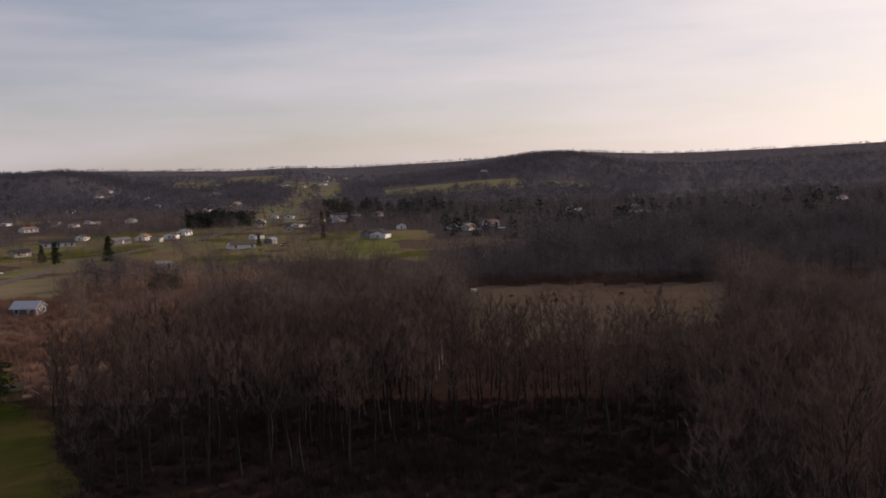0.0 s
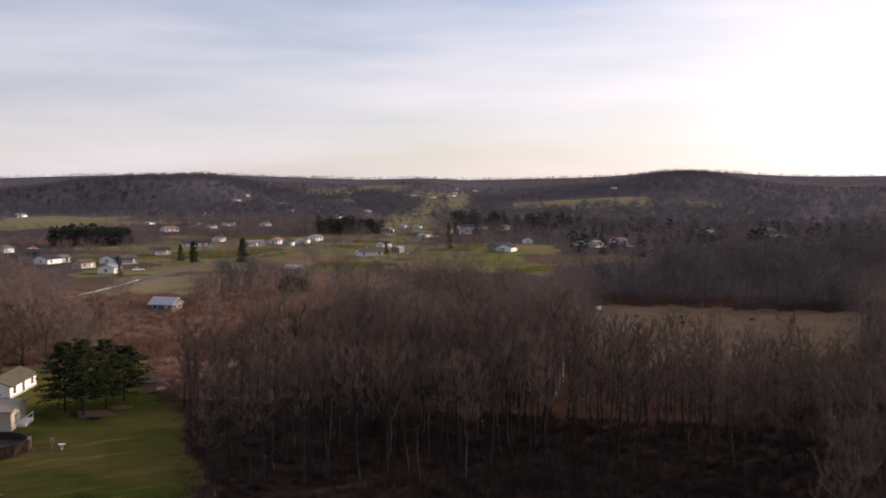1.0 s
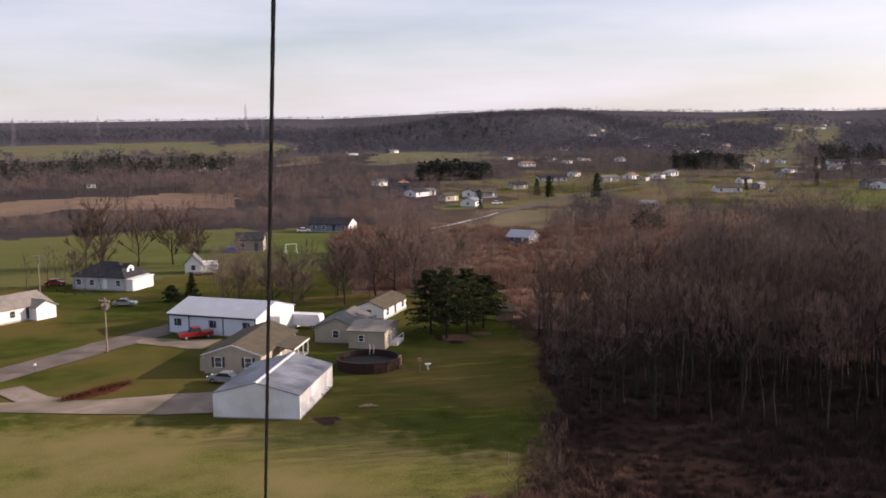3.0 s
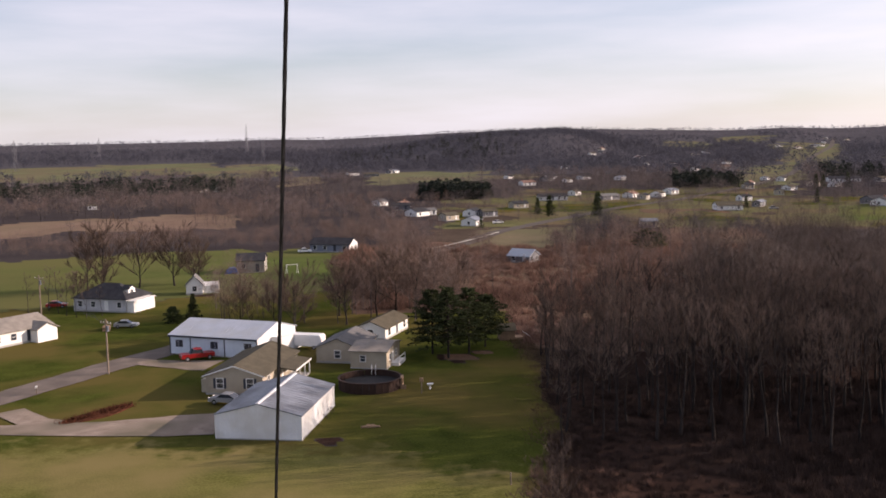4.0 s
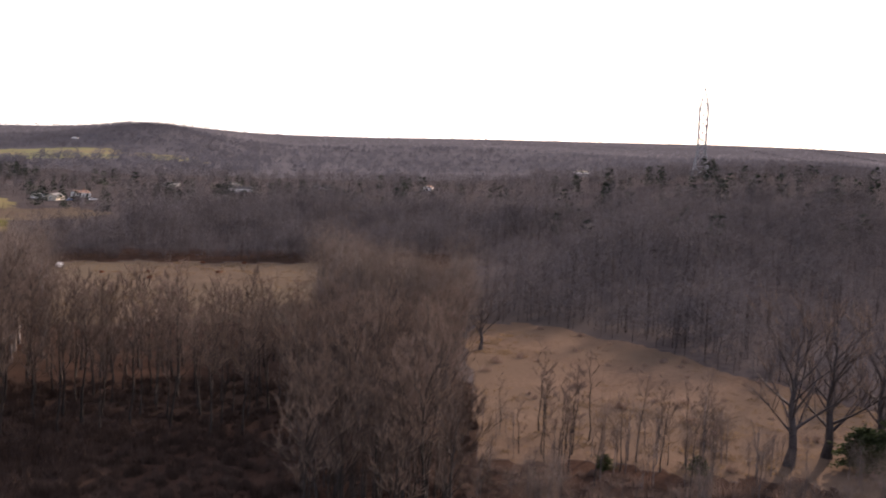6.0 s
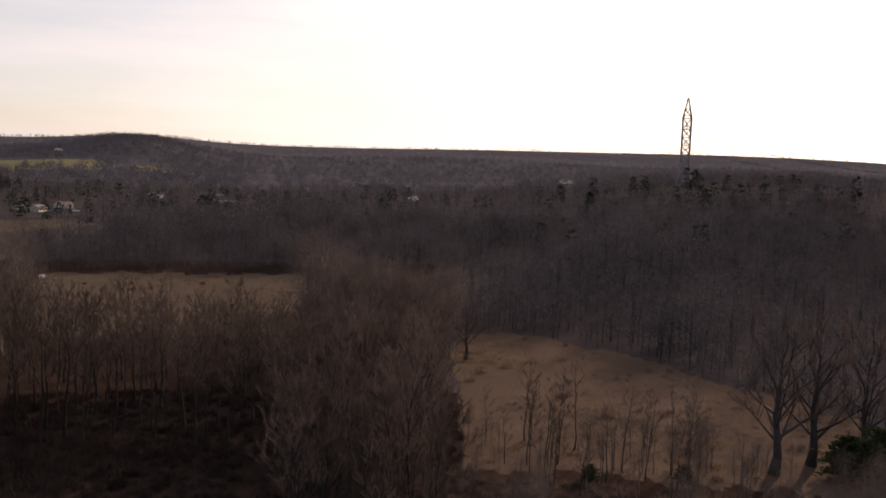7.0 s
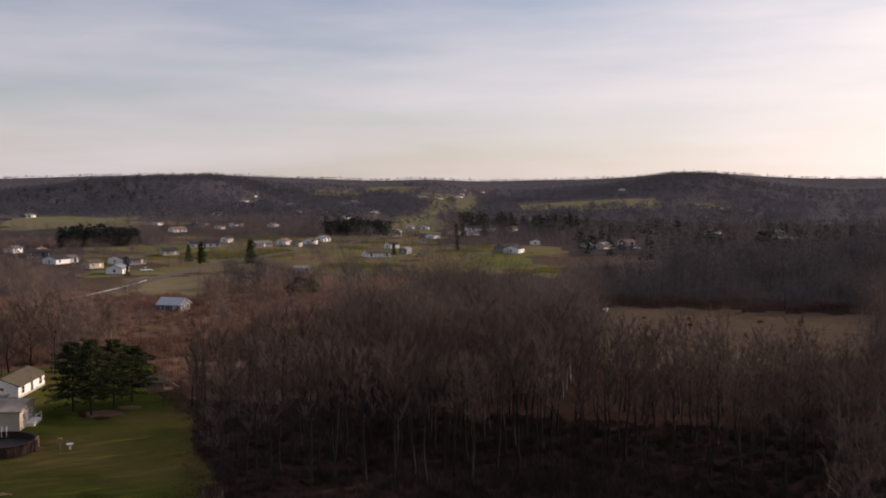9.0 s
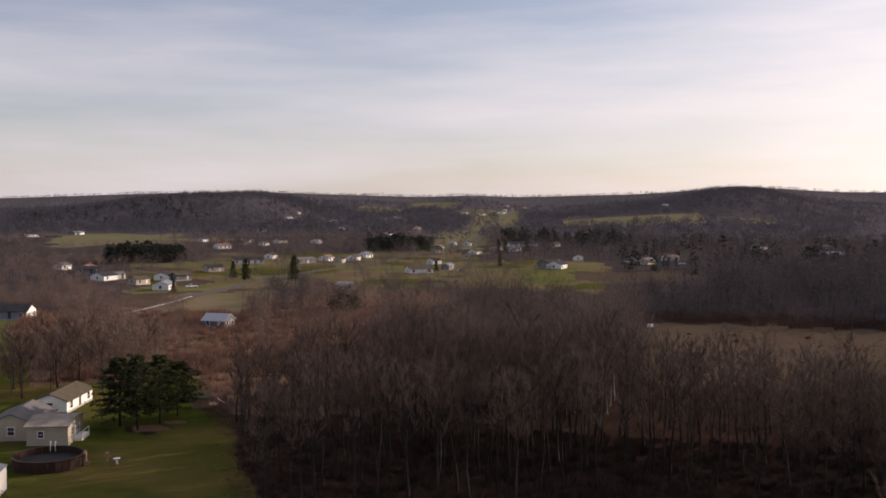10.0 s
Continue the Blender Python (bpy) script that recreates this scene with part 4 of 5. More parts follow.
for x, y, s in ((-88, 201, 0.9), (-85.5, 200, 0.8), (-91, 203, 0.9), (-94, 206, 1.0), (-83, 202, 0.7), (-98, 210, 1.0), (-100, 205, 0.9)):
    c = copy_thing(SAP, Matrix.Identity(4))
    c.matrix_basis = grounded(x, y, x, s)
thicket = [p for p in scatter(rng, -73, -49, 84, 124, 150)]
both_stuff("thicket", "thin young growth over the meadow's foot", thicket, MID, rng, 0.25, 0.58)
for i in range(34):
    x, y = polar(rng.uniform(-66, -48), rng.uniform(102, 128))
    c = copy_thing(SAP, Matrix.Identity(4))
    c.matrix_basis = grounded(x, y, rng.uniform(0, 6), rng.uniform(0.6, 1.2))

VALLEY_PINES = [tree_thing("valley_spruce", "dark spruce standing alone in the village", conifer(190, 9.5, 2.6, 13, 8, 14, 0.75, 0.04, 1.0), (M["bark"], M["needles"]), grounded(22, 458), "village spruces")]
for x, y, s in ((17, 470, 0.8), (43, 452, 1.15), (118, 492, 0.6), (160, 520, 0.7), (196, 640, 1.0), (205, 655, 0.9), (225, 668, 1.0), (-8, 398, 0.5)):
    c = copy_thing(VALLEY_PINES[0], Matrix.Identity(4))
    c.matrix_basis = grounded(x, y, x, s)
SHRUB = tree_thing("evergreen_shrub", "low dark evergreen shrub at the meadow's edge", conifer(152, 3.4, 2.4, 12, 9, 26, 0.36, 0.02, 0.5), (M["bark"], M["needles"]), grounded(100, 54, 0, 0.6), "meadow evergreens")
for x, y, s in ((117, 42.5, 1.4), (121, 40, 1.6), (93, 62, 0.5), (44, 310, 1.9), (48, 314, 1.6)):
    c = copy_thing(SHRUB, Matrix.Identity(4))
    c.matrix_basis = grounded(x, y, x, s)

BUSH = tree_thing("bare_bush", "leafless many-stemmed bush at the lawn's foot", bare_tree(195, 4.2, 2.2, 22, 40, 420, 0.025, 0.7, 5, 0.04, 0.06), (M["bark"], M["twig"]), grounded(4.4, 92.0), "bare bushes")
for x, y, s in ((3.5, 94.0, 0.9), (5.5, 98.0, 1.0), (6.0, 103.0, 0.8), (5.0, 88.0, 1.0), (1.5, 90.0, 0.6), (-48, 188, 1.0), (-53.5, 192, 1.1)):
    c = copy_thing(BUSH, Matrix.Identity(4))
    c.matrix_basis = grounded(x, y, x, s)
weeds = []
for i in range(420):
    y = rng.uniform(86, 178)
    weeds.append((wood_edge(y) + rng.gauss(0.8, 1.0), y))
foot = [p for p in scatter(rng, -4, 7, 82, 92, 130) if p[1] < 91 + 0.3 * p[0]] + [p for p in scatter(rng, -9, -0.5, 88, 104, 90) if p[0] > wood_edge(p[1]) - 1]
stuff("lawn_foot_weeds", "reddish-brown dry weeds at the foot of the lawn", "scrub", foot, BRUSH, M["brush_twig"], rng, 0.25, 0.6)
stuff("edge_weeds", "dry tan weeds along the edge of the wood", "grass", weeds, GRASS, M["grass_blade"], rng, 0.5, 1.3)
strip = scatter(rng, -67, -48, 93, 110, 170) + [p for p in scatter(rng, -73, -49, 116, 205, 60) if zone(*p) == "meadow_grass"]
stuff("meadow_scrub", "bare scrub along and over the meadow", "scrub", strip, BRUSH, M["grove_twig"], rng, 0.4, 0.9)


# ---- buildings ----
def window(parent, x, y, z, w, h, face, frame_mat="trim", shutters=False):
    """A window on a wall: a frame proud of the wall, a pane and two bars. face: '-y', '+y', '+x' or '-x'."""
    turn = {"-y": 0, "+x": 90, "+y": 180, "-x": 270}[face]
    g = Geo()
    t = 0.09
    g.box(-w / 2 - t, -w / 2, -0.07, 0.02, -h / 2 - t, h / 2 + t).box(w / 2, w / 2 + t, -0.07, 0.02, -h / 2 - t, h / 2 + t)
    g.box(-w / 2, w / 2, -0.07, 0.02, h / 2, h / 2 + t).box(-w / 2, w / 2, -0.09, 0.02, -h / 2 - t, -h / 2)
    g.box(-w / 2, w / 2, -0.05, -0.02, -0.025, 0.025)
    win = part("window", g, M[frame_mat], parent, "", pose(x, y, z, 0, 0, turn))
    part("pane", Geo().box(-w / 2, w / 2, -0.018, 0.015, -h / 2, h / 2), M["pane"], win)
    if shutters:
        for s in (-1, 1):
            gs = Geo()
            c = s * (w / 2 + t + 0.2)
            gs.box(c - 0.18, c + 0.18, -0.06, 0.02, -h / 2 - 0.05, h / 2 + 0.05)
            for k in range(5):
                zz = -h / 2 + h * (k + 0.5) / 5
                gs.box(c - 0.13, c + 0.13, -0.075, -0.06, zz - 0.06, zz + 0.06)
            part("shutter", gs, M["dark_trim"], win, "dark shutter")
    return win


def gable_body(g, L, D, h, rise, x0=0.0, y0=0.0):
    """Walls with gables; the ridge runs along x."""
    g.prism([(y0 - D / 2, 0), (y0 + D / 2, 0), (y0 + D / 2, h), (y0, h + rise), (y0 - D / 2, h)], "x", x0 - L / 2, x0 + L / 2)
    return g


def gable_roof(g, L, D, h, rise, over=0.4, t=0.16, x0=0.0, y0=0.0, end=0.3):
    k = rise / (D / 2)
    o = D / 2 + over
    ze = h - over * k + 0.02
    zr = h + rise + 0.02
    g.prism([(y0 - o, ze), (y0, zr), (y0, zr + t), (y0 - o, ze + t)], "x", x0 - L / 2 - end, x0 + L / 2 + end)
    g.prism([(y0 + o, ze), (y0 + o, ze + t), (y0, zr + t), (y0, zr)], "x", x0 - L / 2 - end, x0 + L / 2 + end)
    return g


def hip_roof(g, L, D, h, rise, over=0.4, t=0.16):
    a, b, z0 = L / 2 + over, D / 2 + over, h - 0.05
    k = max(0.6, a - b)
    lo = [(-a, -b, z0), (a, -b, z0), (a, b, z0), (-a, b, z0)]
    n = len(g.v)
    g.v += lo + [(x, y, z + t) for x, y, z in lo] + [(-k, 0, z0 + rise), (k, 0, z0 + rise)]
    g.f += [tuple(n + i for i in q) for q in ((3, 2, 1, 0), (0, 1, 5, 4), (1, 2, 6, 5), (2, 3, 7, 6), (3, 0, 4, 7), (4, 5, 9, 8), (5, 6, 9), (6, 7, 8, 9), (7, 4, 8))]
    return g


def door(parent, x, y, z, w, h, face, mat):
    turn = {"-y": 0, "+x": 90, "+y": 180, "-x": 270}[face]
    g = Geo().box(-w / 2, w / 2, -0.05, 0.02, 0, h)
    for k in (0.28, 0.72):
        g.box(-w * 0.36, w * 0.36, -0.065, -0.05, h * (k - 0.17), h * (k + 0.17))
    return part("door", g, mat, parent, "", pose(x, y, z, 0, 0, turn))


def simple_house(x, y, yaw, L, D, h, rise, wall, roof, label, seed=0, chimney=False, name="house", group="houses of the village", category="house", hip=False):
    """A gabled house some hundreds of metres off: walls, roof, windows, door."""
    r = random.Random(seed)
    ob = thing(name, label, category, grounded(x, y, radians(yaw)), group)
    part("foundation", Geo().box(-L / 2 - 0.05, L / 2 + 0.05, -D / 2 - 0.05, D / 2 + 0.05, -0.8, 0.35), M["concrete"], ob)
    part("wall", Geo().box(-L / 2, L / 2, -D / 2, D / 2, 0, h) if hip else gable_body(Geo(), L, D, h, rise), M[wall], ob)
    part("roof", hip_roof(Geo(), L, D, h, rise) if hip else gable_roof(Geo(), L, D, h, rise), M[roof], ob)
    n = max(2, int(L / 3.2))
    for k in range(n):
        xx = -L / 2 + L * (k + 0.5) / n
        if k == n // 2:
            door(ob, xx, -D / 2, 0.35, 0.95, 2.05, "-y", M["dark_trim" if r.random() < 0.5 else "trim"])
        else:
            window(ob, xx, -D / 2, h * 0.58, 1.1, 1.15, "-y")
    for yy in (-D / 4, D / 4):
        window(ob, L / 2, yy, h * 0.58, 0.95, 1.15, "+x")
    window(ob, -L / 2, 0, h * 0.58, 0.95, 1.15, "-x")
    if chimney:
        part("chimney", Geo().box(L * 0.2, L * 0.2 + 0.6, -0.3, 0.3, h, h + rise + 0.9), M["brick"], ob)
    return ob


def seams(parent, L, D, h, rise, t, over, end, mat, step=0.9):
    """Standing seams over both slopes of a metal roof."""
    k = rise / (D / 2)
    o = D / 2 + over
    n = int((L + 2 * end) / step)
    z0, z1 = h - over * k + 0.02 + t, h + rise + 0.02 + t
    me = Geo().prism([(-o, z0), (0, z1), (o, z0), (o, z0 + 0.02), (0, z1 + 0.02), (-o, z0 + 0.02)], "x", -0.02, 0.02).mesh("roof_seam", mat)
    for i in range(n + 1):
        part("roof_seam", me, None, parent, "", pose(-L / 2 - end + 0.03 + (L + 2 * end - 0.06) * i / n, 0, 0))


# white pole shed: its ridge runs away from the camera's hill
shed = thing("shed", "white metal pole shed with a grey roof beside the drive", "shed", grounded(-28.5, 122.9, radians(85)), "")
part("foundation", Geo().box(-7.8, 7.8, -5.35, 5.35, -0.4, 0.12), M["concrete"], shed)
part("wall", gable_body(Geo(), 15.5, 10.6, 2.95, 1.35), M["white_metal"], shed)
rib = Geo().box(-0.03, 0.03, -0.015, 0.015, 0.1, 2.9).mesh("wall_rib", M["white_metal"])
for i in range(27):
    part("wall_rib", rib, None, shed, "", pose(-7.75 + 15.5 * i / 26, -5.31, 0))
for i in range(19):
    yy = -5.3 + 10.6 * i / 18
    top = 2.9 + 1.35 * (1 - abs(yy) / 5.3)
    part("wall_rib", Geo().box(-7.775, -7.745, yy - 0.03, yy + 0.03, 0.1, top), M["white_metal"], shed)
roof = part("roof", gable_roof(Geo(), 15.5, 10.6, 2.95, 1.35, 0.15, 0.09, 0, 0, 0.12), M["grey_metal"], shed)
seams(shed, 15.5, 10.6, 2.95, 1.35, 0.09, 0.15, 0.12, M["grey_metal"])
part("ridge_cap", Geo().prism([(-0.25, 4.36), (0, 4.43), (0.25, 4.36), (0.25, 4.41), (0, 4.48), (-0.25, 4.41)], "x", -7.9, 7.9), M["white_metal"], shed)
for s in (-1, 1):
    part("corner_trim", Geo().box(-7.8, -7.68, s * 5.33 - 0.04, s * 5.33 + 0.04, 0.1, 2.95), M["trim"], shed)
for i, (xx, ln) in enumerate([(-1.0, 2.2), (1.5, 2.6), (2.4, 1.6)]):
    part("leaning_board", Geo().prism([(0, 0), (0.14, 0), (0.14, 0.05), (0, 0.05)], "x", 0, ln), M["deck_wood"], shed, "weathered leaning board", pose(xx + 3, -5.9, 0.05, 0, -38, 90))

# tan ranch house, gable to the drive, with a porch along its sunny side
home = thing("ranch_house", "tan-sided ranch house with a brown shingle roof and dark shutters", "house", grounded(-37.0, 144.5, radians(85)), "")
part("foundation", Geo().box(-8.1, 9.1, -4.2, 4.2, -0.5, 0.3), M["concrete"], home)
part("wall", gable_body(Geo(), 17, 8.3, 2.75, 1.35, 0.4), M["tan_siding"], home)
end_board = Geo().box(-8.125, -8.1, -4.15, 4.15, 0, 0.03).mesh("siding_board", M["tan_siding"])
side_board = Geo().box(-8.1, 8.9, -4.175, -4.15, 0, 0.03).mesh("siding_board", M["tan_siding"])
for k in range(13):
    for board in (end_board, side_board):
        part("siding_board", board, None, home, "", pose(0, 0, 0.35 + k * 0.19))
part("roof", gable_roof(Geo(), 17, 8.3, 2.75, 1.35, 0.45, 0.16, 0.4), M["brown_shingle"], home)
for yy in (-2.3, 2.1):
    window(home, -8.1, yy, 1.65, 0.95, 1.35, "-x", "trim", True)
for xx in (-5.5, 6.5):
    window(home, xx, -4.15, 1.65, 1.2, 1.2, "-y")
porch_roof = Geo().prism([(-7.3, 2.22), (-4.2, 2.72), (-4.2, 2.88), (-7.3, 2.38)], "x", -2.5, 5.6)
part("porch_roof", porch_roof, M["brown_shingle"], home)
part("fascia", Geo().box(-2.5, 5.6, -7.34, -7.302, 2.16, 2.40), M["trim"], home)
part("porch_floor", Geo().box(-2.3, 5.4, -7.1, -4.2, -0.3, 0.25), M["concrete"], home)
for xx in (-2.3, 0.2, 2.8, 5.3):
    part("porch_post", Geo().box(xx - 0.07, xx + 0.07, -7.14, -7.0, 0.25, 2.3), M["trim"], home)
door(home, 1.0, -4.15, 0.3, 0.95, 2.05, "-y", M["trim"])
window(home, 3.4, -4.15, 1.6, 1.5, 1.2, "-y")
part("barge_board", Geo().prism([(-4.6, 2.58), (0, 4.08), (4.6, 2.58), (4.6, 2.74), (0, 4.26), (-4.6, 2.74)], "x", -8.46, -8.41), M["trim"], home)
lean = part("meter_box", Geo().box(-6.9, -5.6, 4.18, 5.3, 0, 1.9), M["tan_siding"], home, "small tan lean-to closet")

# long workshop
work = thing("workshop", "long pale blue metal workshop with a light metal roof", "workshop", grounded(-46.2, 168.2, radians(-17)), "")
part("foundation", Geo().box(-8.5, 8.5, -6.5, 6.5, -0.5, 0.15), M["concrete"], work)
part("wall", gable_body(Geo(), 16.8, 12.8, 3.3, 1.7), M["blue_siding"], work)
rib = Geo().box(-0.025, 0.025, -6.425, -6.395, 0.1, 3.2).mesh("wall_rib", M["blue_siding"])
for i in range(22):
    part("wall_rib", rib, None, work, "", pose(-8.4 + 16.8 * i / 21, 0, 0))
part("gable_wall", Geo().prism([(-6.4, 0.1), (6.4, 0.1), (6.4, 3.25), (0, 4.95), (-6.4, 3.25)], "x", 8.4, 8.45), M["white_metal"], work, "white metal end wall")
part("roof", gable_roof(Geo(), 16.8, 12.8, 3.3, 1.7, 0.3, 0.1, 0, 0, 0.25), M["pale_metal"], work)
seams(work, 16.8, 12.8, 3.3, 1.7, 0.1, 0.3, 0.25, M["pale_metal"])
part("eave_trim", Geo().box(-8.65, 8.65, -6.76, -6.70, 3.02, 3.26), M["dark_trim"], work)
for xx in (-8.4, -4.4, 2.2, 8.3):
    part("post_trim", Geo().box(xx - 0.09, xx + 0.09, -6.46, -6.39, 0.1, 3.2), M["dark_trim"], work)
for xx in (-6.6, 0.2, 6.6):
    window(work, xx, -6.4, 1.9, 1.2, 1.0, "-y", "dark_trim")
part("lean_to", Geo().prism([(-2.0, 0), (5.5, 0), (5.5, 2.3), (-2.0, 2.9)], "x", 8.46, 10.4), M["white_metal"], work, "white lean-to on the end wall")

# tan garage and the grey house behind it
garage = thing("garage", "small tan outbuilding with a shallow brown roof", "garage", grounded(-20.2, 156.2, radians(-9)), "")
part("foundation", Geo().box(-3.0, 3.0, -4.1, 4.1, -0.4, 0.15), M["concrete"], garage)
part("wall", Geo().prism([(-4.0, 0), (4.0, 0), (4.0, 2.9), (0, 3.5), (-4.0, 2.7)], "x", -2.9, 2.9), M["tan_siding"], garage)
part("roof", Geo().prism([(-4.4, 2.68), (0, 3.5), (4.4, 2.85), (4.4, 3.0), (0, 3.66), (-4.4, 2.84)], "x", -3.2, 3.2), M["tan_shingle"], garage)
window(garage, -0.9, -4.0, 1.6, 0.8, 0.9, "-y")
for yy in (-2, 1.5):
    window(garage, 2.9, yy, 1.6, 0.8, 0.9, "+x")
door(garage, 2.9, -0.4, 0.15, 0.9, 2.0, "+x", M["trim"])
part("side_step", Geo().box(2.9, 4.2, -1.4, 2.6, -0.2, 0.5).box(4.1, 4.2, -1.4, -1.3, 0.5, 1.4).box(4.1, 4.2, 2.5, 2.6, 0.5, 1.4).box(4.1, 4.2, -1.4, 2.6, 1.3, 1.4), M["trim"], garage, "white side porch with a rail")
simple_house(-25.6, 161.5, 82, 10.5, 7.0, 2.5, 1.4, "tan_siding", "grey_shingle", "low tan-sided house behind the tan outbuilding", 3, False, "house", "")
simple_house(-22.0, 181.0, 76, 12, 5.6, 2.1, 1.1, "white_siding", "brown_shingle", "white-walled house with a dark brown roof among bare trees", 4, False, "house", "")

# houses along the road
wh = simple_house(-84.6, 212.0, -14, 13.0, 9.0, 2.8, 2.9, "pale_siding", "dark_shingle", "pale grey house with a steep dark roof and a dormer", 5, False, "house", "", "house", True)
dm = part("dormer", gable_body(Geo(), 1.6, 2.4, 1.5, 0.7), M["white_siding"], wh, "white dormer", pose(4.6, -0.6, 3.1))
part("pane", Geo().box(0.8, 0.83, -0.5, 0.5, 0.45, 1.3), M["pane"], dm)
part("dormer_roof", gable_roof(Geo(), 1.6, 2.4, 1.5, 0.7, 0.2, 0.1, 0, 0, 0.15), M["dark_shingle"], dm)
part("side_porch", Geo().box(6.55, 8.2, -4.2, 3.5, 0, 2.4).prism([(-4.4, 2.4), (3.7, 2.4), (3.7, 2.55), (-4.4, 2.55)], "x", 6.55, 8.4), M["white_siding"], wh, "white enclosed side porch")
wb = simple_house(-72.9, 233.5, 103, 5.0, 3.8, 2.3, 2.0, "white_siding", "grey_shingle", "white gabled cottage with a low side wing", 6, False, "house", "")
part("side_wing", gable_body(Geo(), 3.6, 3.2, 1.8, 0.8), M["white_siding"], wb, "low white wing", pose(0.3, -3.72, 0, 0, 0, 90))
bg = simple_house(-90.3, 176.0, 62, 13, 8.6, 2.6, 1.7, "white_siding", "tan_shingle", "white bungalow with a tan gabled roof beside the road", 7, False, "house", "")
part("front_wing", gable_body(Geo(), 4.4, 4.2, 2.4, 1.0), M["white_siding"], bg, "white gabled wing", pose(3.9, -4.2, 0, 0, 0, 90))
part("wing_roof", gable_roof(Geo(), 4.4, 4.2, 2.4, 1.0, 0.35, 0.14), M["tan_shingle"], bg, "", pose(3.9, -4.2, 0, 0, 0, 90))
simple_house(-69.0, 273.0, 8, 7.5, 8.0, 3.4, 1.6, "barn_wood", "dark_shingle", "weathered grey barn at the pasture's edge", 8, False, "barn", "", "barn")
bl = simple_house(-54.2, 322.0, -12, 13.5, 7.5, 2.5, 1.7, "slate_siding", "dark_shingle", "long blue-grey house with a white gable end", 9, False, "house", "")
part("gable_wall", Geo().prism([(-3.7, 0.1), (3.7, 0.1), (3.7, 2.5), (0, 4.15), (-3.7, 2.5)], "x", 6.75, 6.765), M["white_siding"], bl, "white gable end")
simple_house(6.3, 288.0, -30, 7.0, 6.0, 1.9, 1.6, "grey_siding", "pale_metal", "low barn with a pale metal roof in the brush", 10, False, "barn", "", "barn")

WHITE, GREY = "pale house with a low roof in the village", "grey house with a dark roof in the village"
k = 20
for group in (WEST, EAST, HILLTOP, REST):
    for x, y, yaw, L, D in group:
        k += 1
        grey = k % 5 == 2
        roof = ("dark_shingle", "dark_shingle", "brown_shingle", "grey_shingle", "red_shingle", "dark_shingle", "brown_shingle", "grey_metal")[k % 8]
        wall = "grey_siding" if grey else ("white_siding", "white_siding", "cream_siding", "white_siding", "tan_siding")[k % 5]
        simple_house(x, y, yaw + (48, 20, 62, 35, 0, 55, 28)[k % 7], L * 0.92, D * 0.92, 2.4, D * 0.17, wall, roof, GREY if grey else WHITE, k, k % 4 == 0)


# ---- loose things ----
def wheel(parent, x, y, r, w):
    g = Geo().tube([(0, -w / 2, 0), (0, w / 2, 0)], [r, r], 14)
    t = part("tyre", g, M["rubber"], parent, "", pose(x, y, r))
    part("rim", Geo().tube([(0, -w / 2 - 0.01, 0), (0, w / 2 + 0.01, 0)], [r * 0.55, r * 0.55], 10), M["silver_paint"], t)


def vehicle(name, label, m, L, W, profile, cabin, paint, r=0.34, group=""):
    """profile: side outline of the body (x, z); cabin: outline of the glazed upper part."""
    ob = thing(name, label, "car", m, group)
    part("body", Geo().prism(profile, "y", -W / 2, W / 2), M[paint], ob)
    part("glass", Geo().prism(cabin, "y", -W / 2 + 0.12, W / 2 - 0.12), M["pane"], ob)
    xs, zs = [p[0] for p in cabin], [p[1] for p in cabin]
    top = [p for p in cabin if p[1] > max(zs) - 0.05]
    part("cab_roof", Geo().box(min(p[0] for p in top) - 0.05, max(p[0] for p in top) + 0.05, -W / 2 + 0.1, W / 2 - 0.1, max(zs), max(zs) + 0.06), M[paint], ob)
    for x in (-L / 2 + 0.85, L / 2 - 0.95):
        for s in (-1, 1):
            wheel(ob, x, s * (W / 2 - 0.1), r, 0.22)
    for s in (-1, 1):
        part("headlight", Geo().box(L / 2 - 0.04, L / 2 + 0.02, s * (W / 2 - 0.3) - 0.14, s * (W / 2 - 0.3) + 0.14, 0.72, 0.9), M["trim"], ob)
    return ob


TRUCK = [(-2.7, 0.45), (2.7, 0.45), (2.7, 0.95), (2.55, 1.08), (1.1, 1.15), (-0.75, 1.15), (-0.8, 1.1), (-2.7, 1.1)]
TRUCK_CAB = [(1.2, 1.14), (0.55, 1.78), (-0.65, 1.78), (-0.8, 1.14)]
CAR = [(-2.25, 0.38), (2.25, 0.38), (2.25, 0.72), (2.05, 0.86), (1.0, 0.95), (-1.5, 1.0), (-2.2, 0.92)]
CAR_CAB = [(1.05, 0.94), (0.3, 1.42), (-0.95, 1.44), (-1.7, 0.98)]
vehicle("pickup_truck", "red pickup truck parked before the workshop", grounded(-50.0, 159.4, radians(-150), 1, 0.12), 5.4, 1.95, TRUCK, TRUCK_CAB, "red_paint", 0.38)
vehicle("car", "blue-grey sedan parked between house and shed", grounded(-37.6, 131.5, radians(165), 1, 0.1), 4.5, 1.8, CAR, CAR_CAB, "silver_paint")
for x, y, yaw, p, lab in ((-63, 318, 10, "white_paint", "white car parked by the long house"), (-1.3, 420, 20, "white_paint", "white car on the village lawn"), (128, 480, 10, "silver_paint", "silver car beside the trailer"),
                          (249, 508, 5, "blue_paint", "blue car before a village house"), (262, 510, 5, "white_paint", "white car before a village house")):
    vehicle("car", lab, grounded(x, y, radians(yaw)), 4.5, 1.8, CAR, CAR_CAB, p, 0.34, "parked cars")

